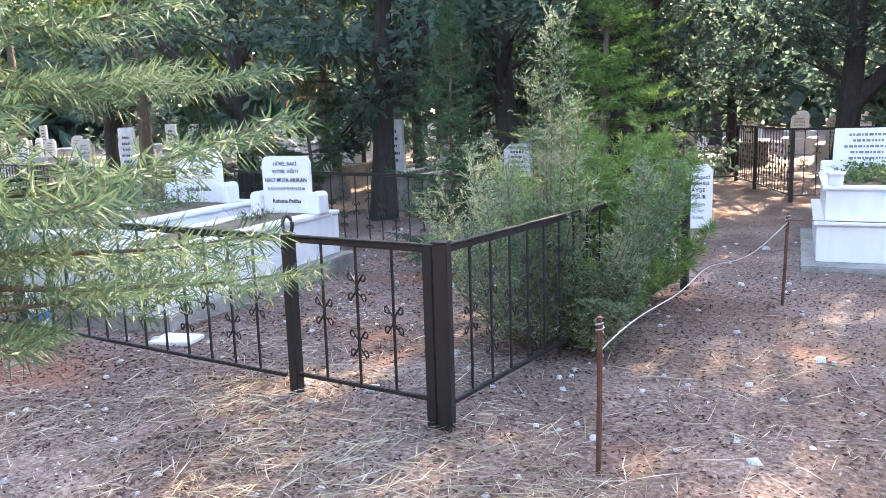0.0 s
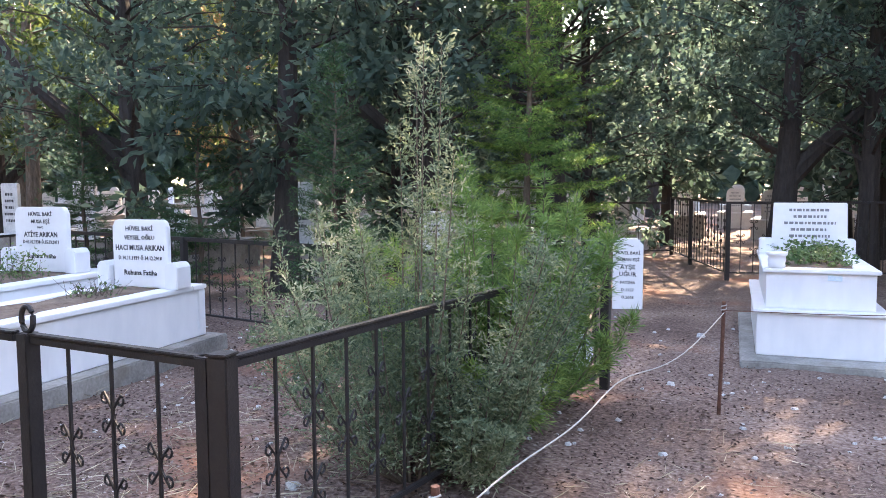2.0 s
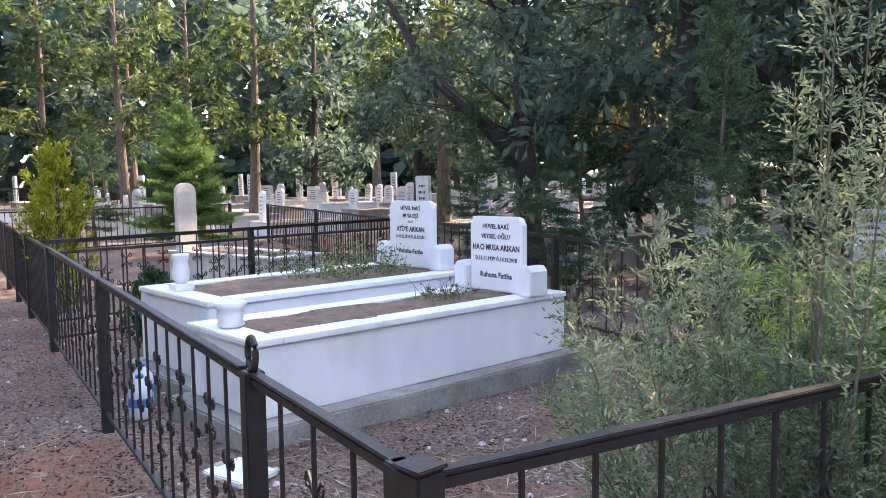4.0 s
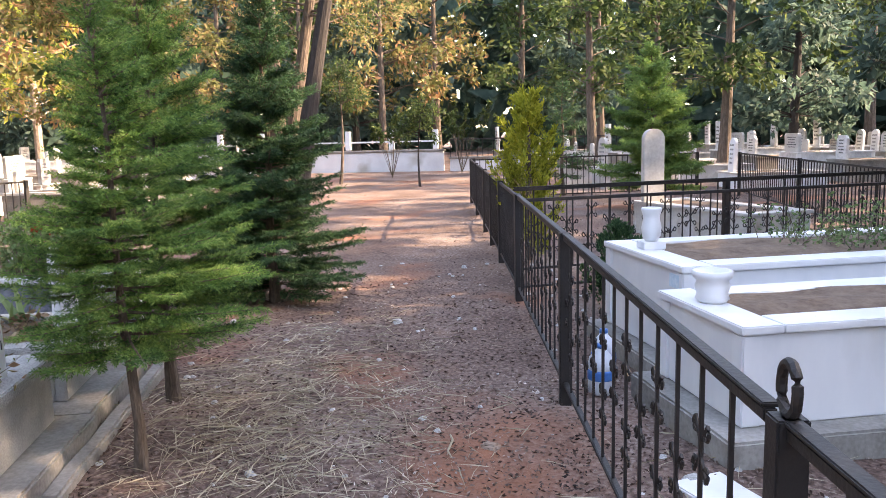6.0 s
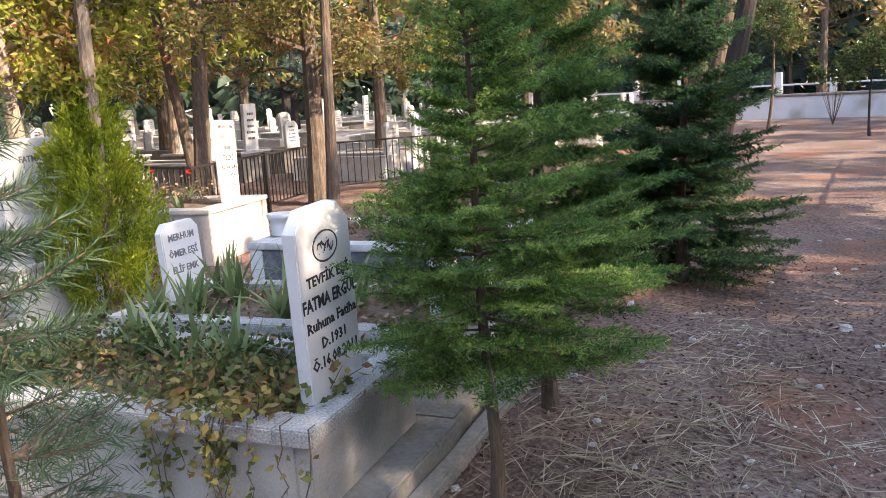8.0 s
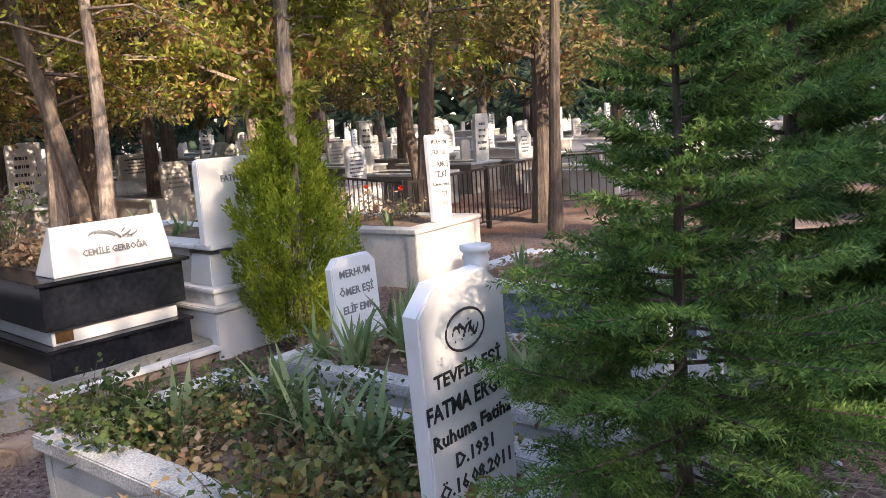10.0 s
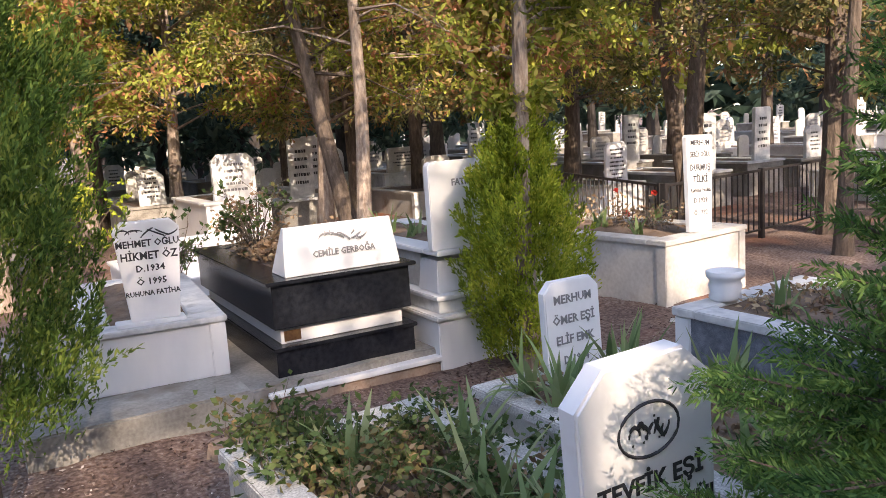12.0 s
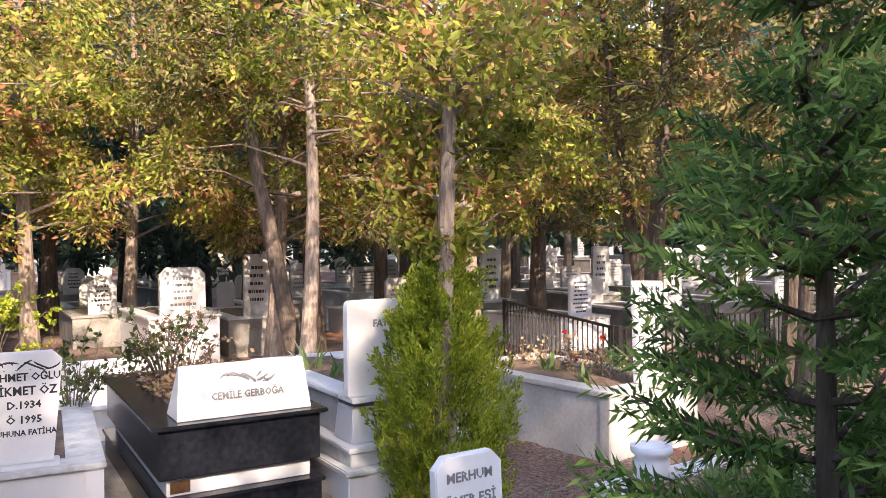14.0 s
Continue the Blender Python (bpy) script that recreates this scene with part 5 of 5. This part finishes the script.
slant_tree((-13.5, 1.62), (-13.4, 3.1, 7.6), 0.17, 0.52, 1.9, "dark tree leaning over the path", DARK_BARK, CROWN_GREEN, 801)
slant_tree((-15.0, 1.4), (-15.0, 1.2, 8.4), 0.18, 0.45, 2.0, "tall green tree beside the path", BARK, CROWN_GREEN, 802)
slant_tree((-17.0, 1.15), (-17.2, 2.6, 8.0), 0.17, 0.45, 2.0, "tall brown-trunked tree beside the path", BARK, CROWN_DRY, 803)
slant_tree((-10.9, -2.95), (-10.95, -2.7, 7.2), 0.085, 0.38, 1.7, "slender half-dry tree among the graves", BARK, CROWN_DRY, 804, per=170)
slant_tree((-7.0, -6.5), (-7.2, -6.6, 6.8), 0.1, 0.36, 1.7, "pale-trunked cypress with yellowing foliage", PALE_BARK, CROWN_AUTUMN, 805, per=190, leaf=0.085)
slant_tree((-7.12, -6.85), (-6.1, -7.6, 6.8), 0.12, 0.34, 1.7, "leaning brown-barked tree with drying foliage", BARK, CROWN_DRY, 806, per=190, leaf=0.085)
slant_tree((-11.15, -5.3), (-11.7, -5.2, 7.6), 0.14, 0.36, 1.8, "brown-trunked tree with dry hanging foliage", BARK, CROWN_DRY, 807, per=170, leaf=0.09)
slant_tree((-11.7, -5.75), (-10.9, -6.2, 7.2), 0.1, 0.36, 1.7, "brown-trunked tree with dry hanging foliage", BARK, CROWN_AUTUMN, 808, per=170, leaf=0.09)
slant_tree((-24.6, 2.3), (-24.5, 2.4, 3.6), 0.05, 0.6, 0.8, "thin young tree before the low wall", BARK, CROWN_GREEN, 809, clumps=16)
slant_tree((-22.7, 4.5), (-22.6, 4.55, 2.5), 0.035, 0.55, 0.6, "thin dark sapling before the low wall", DARK_BARK, CROWN_GREEN, 810, clumps=14)

# ---- the wood beyond ----
rng = np.random.default_rng(91)
n = 52000
a, d = rng.uniform(0, math.tau, n), rng.uniform(46, 66, n)
top = 14.0 + 3.0 * np.sin(a * 7) + 2.0 * np.sin(a * 17 + 1) + 1.5 * np.sin(a * 41)
z = rng.uniform(0, 1, n) ** 0.9 * top
base = np.stack([-6 + d * np.cos(a), 2 + d * np.sin(a), z + 0.2], axis=1)
v, q = blades(base, ball(n), rng.uniform(1.3, 2.5, n), rng.uniform(0.7, 1.4, n), fold=0.15)
tagged(from_arrays("far_wood", v, q, CROWN_DARK), "dark dense wood round the graveyard", "wood", kind="stuff")


# ---- plants on the graves ----


def iris(x, y, z, n, h, seed, label="clump of sword-shaped iris leaves, some dry"):
    """Curved sword leaves in a fan, each built of four segments."""
    r = random.Random(seed)
    t = thing("iris_clump", pose(x, y, z), label, "iris", "irises on the graves")
    bm = bmesh.new()
    for k in range(n):
        az, l, w = r.uniform(0, math.tau), h * r.uniform(0.6, 1.1), r.uniform(0.012, 0.022)
        tilt, curl = r.uniform(0.1, 0.55), r.uniform(0.2, 1.3) * (1.8 if r.random() < 0.3 else 0.5)
        p, a = Vector((r.uniform(-0.05, 0.05), r.uniform(-0.05, 0.05), -0.02)), math.pi / 2 - tilt
        side = Vector((-math.sin(az), math.cos(az), 0))
        prev = None
        for s in range(6):
            ww = w * (0.8, 1.0, 0.95, 0.75, 0.45, 0.03)[s]
            pair = [bm.verts.new(p - side * ww), bm.verts.new(p + side * ww)]
            if prev:
                bm.faces.new((prev[0], prev[1], pair[1], pair[0]))
            prev = pair
            p = p + Vector((math.cos(az) * math.cos(a), math.sin(az) * math.cos(a), math.sin(a))) * l / 5
            a -= curl / 5
    part("leaf_fan", bm, IRIS, t)
    return t


for k, (x, y, z, n, h) in enumerate(((-5.15, -0.5, 0.38, 24, 0.42), (-5.4, -0.35, 0.38, 22, 0.42), (-5.2, 0.05, 0.38, 18, 0.38), (-5.6, -0.6, 0.38, 18, 0.4), (-5.7, -0.1, 0.38, 18, 0.4), (-5.45, 0.35, 0.38, 18, 0.4), (-5.15, 0.5, 0.38, 14, 0.38), (-5.75, 0.5, 0.38, 12, 0.34), (-5.12, -0.7, 0.38, 14, 0.34),
                                   (-4.15, -0.45, 0.38, 14, 0.36), (-4.4, 0.1, 0.38, 18, 0.4), (-4.3, 0.4, 0.38, 14, 0.36), (-4.55, -0.3, 0.38, 14, 0.36), (-4.5, 0.3, 0.38, 14, 0.38), (-6.6, -0.5, 0.55, 12, 0.26), (-6.85, -0.3, 0.55, 12, 0.3), (-6.75, 0.2, 0.55, 12, 0.3), (-8.2, -3.2, 0.52, 10, 0.25), (-8.3, -3.8, 0.52, 12, 0.28), (-8.9, -3.6, 0.52, 12, 0.28), (-6.0, -3.3, 0.77, 10, 0.26), (-5.95, -3.7, 0.77, 12, 0.3))):
    iris(x, y, z, n, h, 100 + k)


def groundcover(x0, x1, y0, y1, z, n, leaf, material, seed, label, height=0.16, name="groundcover", stalk=TWIG):
    """Trailing plants over a grave bed: thin stalks with small leaves at all heights."""
    global rng
    rng = np.random.default_rng(seed)
    t = thing(name, pose((x0 + x1) / 2, (y0 + y1) / 2, z), label, "plant")
    m = 70
    c = np.stack([rng.uniform(x0, x1, m) - (x0 + x1) / 2, rng.uniform(y0, y1, m) - (y0 + y1) / 2, np.zeros(m)], axis=1)
    hh = height * rng.uniform(0.4, 1.2, m)
    tips = c + np.stack([rng.normal(size=m) * 0.08, rng.normal(size=m) * 0.08, hh], axis=1)
    bm = bmesh.new()
    for a, b in zip(c, tips):
        tube(bm, [a - np.array([0, 0, 0.03]), (a + b) / 2 + rng.normal(size=3) * 0.02, b], [0.003, 0.0025, 0.001], 3)
    tagged(part("stalk_tangle", bm, stalk, t), kind="stuff")
    pick, f = rng.integers(0, m, n), rng.uniform(0.05, 1.05, n)[:, None]
    base = c[pick] * (1 - f) + tips[pick] * f + rng.normal(size=(n, 3)) * np.array([0.045, 0.045, 0.02])
    base[:, 2] = np.maximum(base[:, 2], 0.0)
    v, q = blades(base, ball(n) * np.array([1, 1, 0.5]) + np.array([0, 0, 0.15]), leaf * rng.uniform(0.5, 1.3, n), leaf * 0.62, fold=0.12, belly=0.5)
    from_arrays("foliage", v, q, material, t)
    return t


groundcover(-4.7, -3.95, -0.8, 0.75, 0.39, 4600, 0.034, VINE, 201, "tangle of small-leaved vines over the grave bed", 0.17)
groundcover(-4.7, -3.95, -0.8, 0.85, 0.39, 1300, 0.045, DRY, 202, "dry brown leaves over the grave bed", 0.1)
groundcover(-4.2, -3.9, 0.2, 0.95, 0.42, 1100, 0.045, CREEPER, 203, "dry brown creeper over the grave kerb", 0.14)
groundcover(-5.85, -5.1, -0.8, 0.85, 0.39, 900, 0.05, DRY, 204, "dry leaves over the low grave", 0.06)
groundcover(-4.2, -3.9, -0.95, -0.4, 0.4, 1500, 0.04, VINE, 205, "small leafy shrub at the end of the grave", 0.22)
groundcover(-7.15, -6.4, 0.0, 0.75, 0.58, 2600, 0.045, SOFT_GREEN, 206, "leafy flowering plants on the granite grave", 0.38)
groundcover(-7.1, -6.5, -0.7, -0.1, 0.56, 500, 0.04, DRY, 207, "dry leaves on the granite grave", 0.08)
groundcover(-5.35, -4.85, -4.2, -2.95, 0.73, 1500, 0.05, DRY, 208, "dry brown plants on the black grave", 0.16)
groundcover(-8.95, -8.3, -4.4, -3.0, 0.54, 500, 0.05, DRY, 209, "dry stalks on the weathered grave", 0.22)
groundcover(-6.1, -5.45, 5.4, 6.5, 0.67, 1100, 0.036, SOFT_GREEN, 210, "grey-green weeds on the grave soil", 0.26)
groundcover(0.87, 1.32, 8.65, 9.85, 0.77, 1400, 0.045, SOFT_GREEN, 211, "low green plants on the grave bed", 0.14)
groundcover(-4.6, -4.35, 5.8, 6.2, 0.59, 60, 0.05, SOFT_GREEN, 212, "a few green shoots on the grave soil", 0.14)


def red_flowers(x, y, z, n, seed):
    global rng
    rng = np.random.default_rng(seed)
    for k in range(n):
        fx, fy, fz = x + rng.normal() * 0.25, y + rng.normal() * 0.25, z + rng.uniform(0.1, 0.34)
        t = thing("red_flower", pose(fx, fy, z), "small red rose on a thin stalk", "flower", "red flowers")
        bm = bmesh.new()
        tube(bm, [(0, 0, 0), (0.005, 0, (fz - z) / 2), (0, 0, fz - z)], 0.0025, 4)
        part("stalk", bm, TWIG, t)
        v, q = blades(np.array([0, 0, fz - z]) + rng.normal(size=(22, 3)) * 0.004, ball(22) + np.array([0, 0, 0.4]), 0.03, 0.026, fold=0.2, belly=0.7)
        from_arrays("petal_head", v, q, RED, t)


red_flowers(-6.8, 0.4, 0.6, 9, 301)
red_flowers(-8.4, -3.5, 0.55, 3, 302)


def rose_bush(x, y, z, h, r, seed, material, label, n=260, leaf=0.055):
    """A thin open shrub with few leaves."""
    global rng
    rng = np.random.default_rng(seed)
    t = thing("rose_bush", pose(x, y, z), label, "shrub")
    bm, ends = bmesh.new(), []
    for k in range(16):
        az = rng.uniform(0, math.tau)
        tip = np.array([r * rng.uniform(0.3, 1) * math.cos(az), r * rng.uniform(0.3, 1) * math.sin(az), h * rng.uniform(0.55, 1)])
        mid = tip * 0.5 + np.array([0, 0, 0.12 * h])
        tube(bm, [(0, 0, -0.03), mid, tip], [0.008, 0.005, 0.002], 4)
        for j in range(5):
            u = rng.uniform(0.4, 1)
            p = mid * (1 - u) + tip * u
            e = p + rng.normal(size=3) * 0.1
            tube(bm, [p, e], [0.003, 0.001], 3)
            ends.append((p, e))
    part("branchwork", bm, TWIG, t)
    pick = rng.integers(0, len(ends), n)
    f = rng.uniform(0.2, 1.05, n)[:, None]
    b = np.array([ends[i][0] for i in pick]) * (1 - f) + np.array([ends[i][1] for i in pick]) * f
    v, q = blades(b, ball(n), leaf * rng.uniform(0.6, 1.2, n), leaf * 0.62, fold=0.12)
    from_arrays("foliage", v, q, material, t)


rose_bush(-4.9, -3.75, 0.73, 0.5, 0.3, 401, VINE, "sparse rose bush on the black grave")
rose_bush(-4.4, -4.6, 0.13, 0.95, 0.4, 402, VINE, "sparse rose bush behind the black grave", 320)
rose_bush(-5.6, -6.4, 0.0, 1.1, 0.5, 403, DRY, "half-dry shrub between the graves", 500)
rose_bush(-3.9, -7.4, 0.0, 1.3, 0.7, 404, THUJA, "yellowing shrub between the graves", 1600)
rose_bush(-2.6, -7.9, 0.0, 1.2, 0.6, 405, THUJA, "yellowing shrub between the graves", 1400)
rose_bush(-25.5, 3.9, 0.2, 2.1, 1.0, 406, CROWN_GREEN, "green shrub before the low wall", 2600, 0.09)
rose_bush(-27.0, 6.3, 0.2, 2.4, 1.2, 407, CROWN_GREEN, "green shrub before the low wall", 3000, 0.09)

# vine hanging down the side of the terrazzo grave
hang = thing("hanging_vine", pose(-3.86, 0.55, 0.44), "withered vine hanging over the side of the grave", "vine")
bm, leaf_at = bmesh.new(), []
vr = random.Random(8)
for k in range(15):
    y0, z0 = vr.uniform(-0.32, 0.5), 0.03
    l = vr.uniform(0.12, 0.44)
    pts = [(vr.uniform(-0.12, -0.04), y0, z0 - 0.01), (0.012, y0 + 0.02, z0 + 0.005)]
    for s in range(1, 6):
        pts.append((0.02 + vr.uniform(0, 0.02), y0 + 0.02 + vr.uniform(-0.03, 0.03), z0 - l * s / 5))
        leaf_at += [pts[-1]] * vr.randint(1, 5)
    tube(bm, pts, [0.003] * 5 + [0.002, 0.001], 4)
part("vine_tangle", bm, TWIG, hang)
leaf_at = np.array(leaf_at) + np.random.default_rng(5).normal(size=(len(leaf_at), 3)) * 0.015
leaf_at[:, 0] = np.maximum(leaf_at[:, 0], 0.016)
rng = np.random.default_rng(6)
v, q = blades(leaf_at, ball(len(leaf_at)) + np.array([0.5, 0, -0.5]), 0.04 * rng.uniform(0.5, 1.2, len(leaf_at)), 0.026, fold=0.15)
from_arrays("foliage", v, q, CREEPER, hang)

# ---- litter on the ground ----
rng = np.random.default_rng(501)


def scatter(n, x0, x1, y0, y1, cx, cy, s):
    x, y = rng.uniform(x0, x1, 3 * n), rng.uniform(y0, y1, 3 * n)
    keep = rng.uniform(size=3 * n) < np.exp(-np.hypot(x - cx, y - cy) / s)
    x, y = x[keep][:n], y[keep][:n]
    return np.stack([x, y, ground_height(x, y)], axis=1)


p = np.concatenate([scatter(90000, -9, 3.5, -2.4, 9, -2.5, 2.5, 3.6), scatter(26000, -27, 6, -3, 14, -8, 3, 14), scatter(9000, -9, -2, -6, 1.4, -5, -1, 4)])
w = np.stack([rng.normal(size=len(p)), rng.normal(size=len(p)), rng.uniform(-0.12, 0.35, len(p))], axis=1)
v, q = blades(p + np.array([0, 0, 0.006]), w, rng.uniform(0.01, 0.038, len(p)), rng.uniform(0.004, 0.015, len(p)), fold=0.15)
tagged(from_arrays("leaf_litter", v, q, LITTER), "grey and brown leaf litter over the earth", "litter", kind="stuff")

patch = [(-1.2, 1.9, 0.6, 900), (-0.6, 2.5, 0.5, 700), (-2.0, 2.6, 0.5, 500), (-4.6, 2.1, 0.5, 800), (-5.5, 2.0, 0.5, 600), (-3.6, 2.1, 0.4, 400), (-2.6, 3.2, 0.3, 250), (0.6, 4.0, 0.8, 500), (-6.4, 2.2, 0.5, 400), (-2.6, 4.6, 0.8, 500)]
sp = []
for cx, cy, s, n in patch:
    xy = rng.normal(size=(int(1.25 * n), 2)) * s + np.array([cx, cy])
    sp.append(xy)
sp = np.concatenate(sp)
sp = sp[~((sp[:, 1] < 1.25) & (sp[:, 0] < -3.6))]
sz = ground_height(sp[:, 0], sp[:, 1]) + rng.uniform(0.014, 0.036, len(sp))
ang = rng.normal(0.3, 1.2, len(sp))
way = np.stack([np.cos(ang), np.sin(ang), rng.normal(size=len(sp)) * 0.07], axis=1)
v, q = blades(np.column_stack([sp, sz]), way, rng.uniform(0.08, 0.32, len(sp)), rng.uniform(0.0035, 0.007, len(sp)), fold=0.03)
tagged(from_arrays("dry_straw", v, q, STRAW), "pale dry straw lying on the earth", "straw", kind="stuff")

p = scatter(900, -10, 4, -2.3, 11, -2, 3, 6)
quads, verts, m = [], [], 0
for x, y, z in p:
    s = rng.uniform(0.006, 0.022) * (2.0 if rng.uniform() < 0.05 else 1)
    c = np.array([[-1, -1, -0.4], [1, -1, -0.4], [1, 1, -0.4], [-1, 1, -0.4], [-0.6, -0.6, 0.55], [0.6, -0.7, 0.5], [0.7, 0.6, 0.6], [-0.6, 0.6, 0.45]]) * s * rng.uniform(0.7, 1.3, (8, 3))
    a = rng.uniform(0, math.tau)
    rot = np.array([[math.cos(a), -math.sin(a), 0], [math.sin(a), math.cos(a), 0], [0, 0, 1]])
    verts.append(c @ rot.T + np.array([x, y, z + 0.2 * s]))
    quads.append(np.array([[4, 5, 6, 7], [0, 1, 5, 4], [1, 2, 6, 5], [2, 3, 7, 6], [3, 0, 4, 7]]) + m)
    m += 8
tagged(from_arrays("pebbles", np.concatenate(verts), np.concatenate(quads), TERRAZZO), "small pale stones scattered on the earth", "gravel", kind="stuff")

# loose bricks and stones
for x, y, yaw, sx, sy, sz_ in ((-4.15, -1.95, 30, 0.16, 0.1, 0.1), (-5.95, 2.6, 10, 0.07, 0.05, 0.04), (-0.95, 3.35, 10, 0.07, 0.05, 0.06), (-4.35, 3.15, 50, 0.06, 0.045, 0.035), (-6.1, 1.95, 80, 0.06, 0.04, 0.03)):
    s = thing("loose_stone", pose(x, y, floor_z(x, y) - 0.008, 0, 0, yaw), "broken piece of stone lying on the earth", "stone", "loose stones")
    part("lump", block(-sx, sx, -sy, sy, 0, sz_, 0.012, 0.02, 0.02, wear=0.02), BRICK, s)


def stick(x, y, yaw, l):
    s = thing("fallen_stick", pose(x, y, floor_z(x, y) + 0.012, 0, 0, yaw), "thin dry stick lying on the path", "stick", "fallen sticks")
    bm = bmesh.new()
    tube(bm, [(-l / 2, 0, 0), (-l / 5, 0.012, 0.006), (l / 4, -0.01, 0.004), (l / 2, 0.01, 0)], [0.005, 0.006, 0.005, 0.003], 5)
    part("twig", bm, STRAW, s)


stick(-4.35, 2.95, -8, 0.28)
stick(-4.75, 1.95, 70, 0.5)
stick(-5.4, 2.25, 20, 0.4)
stick(-0.2, 4.3, 15, 0.3)
stick(1.6, 3.6, -50, 0.25)
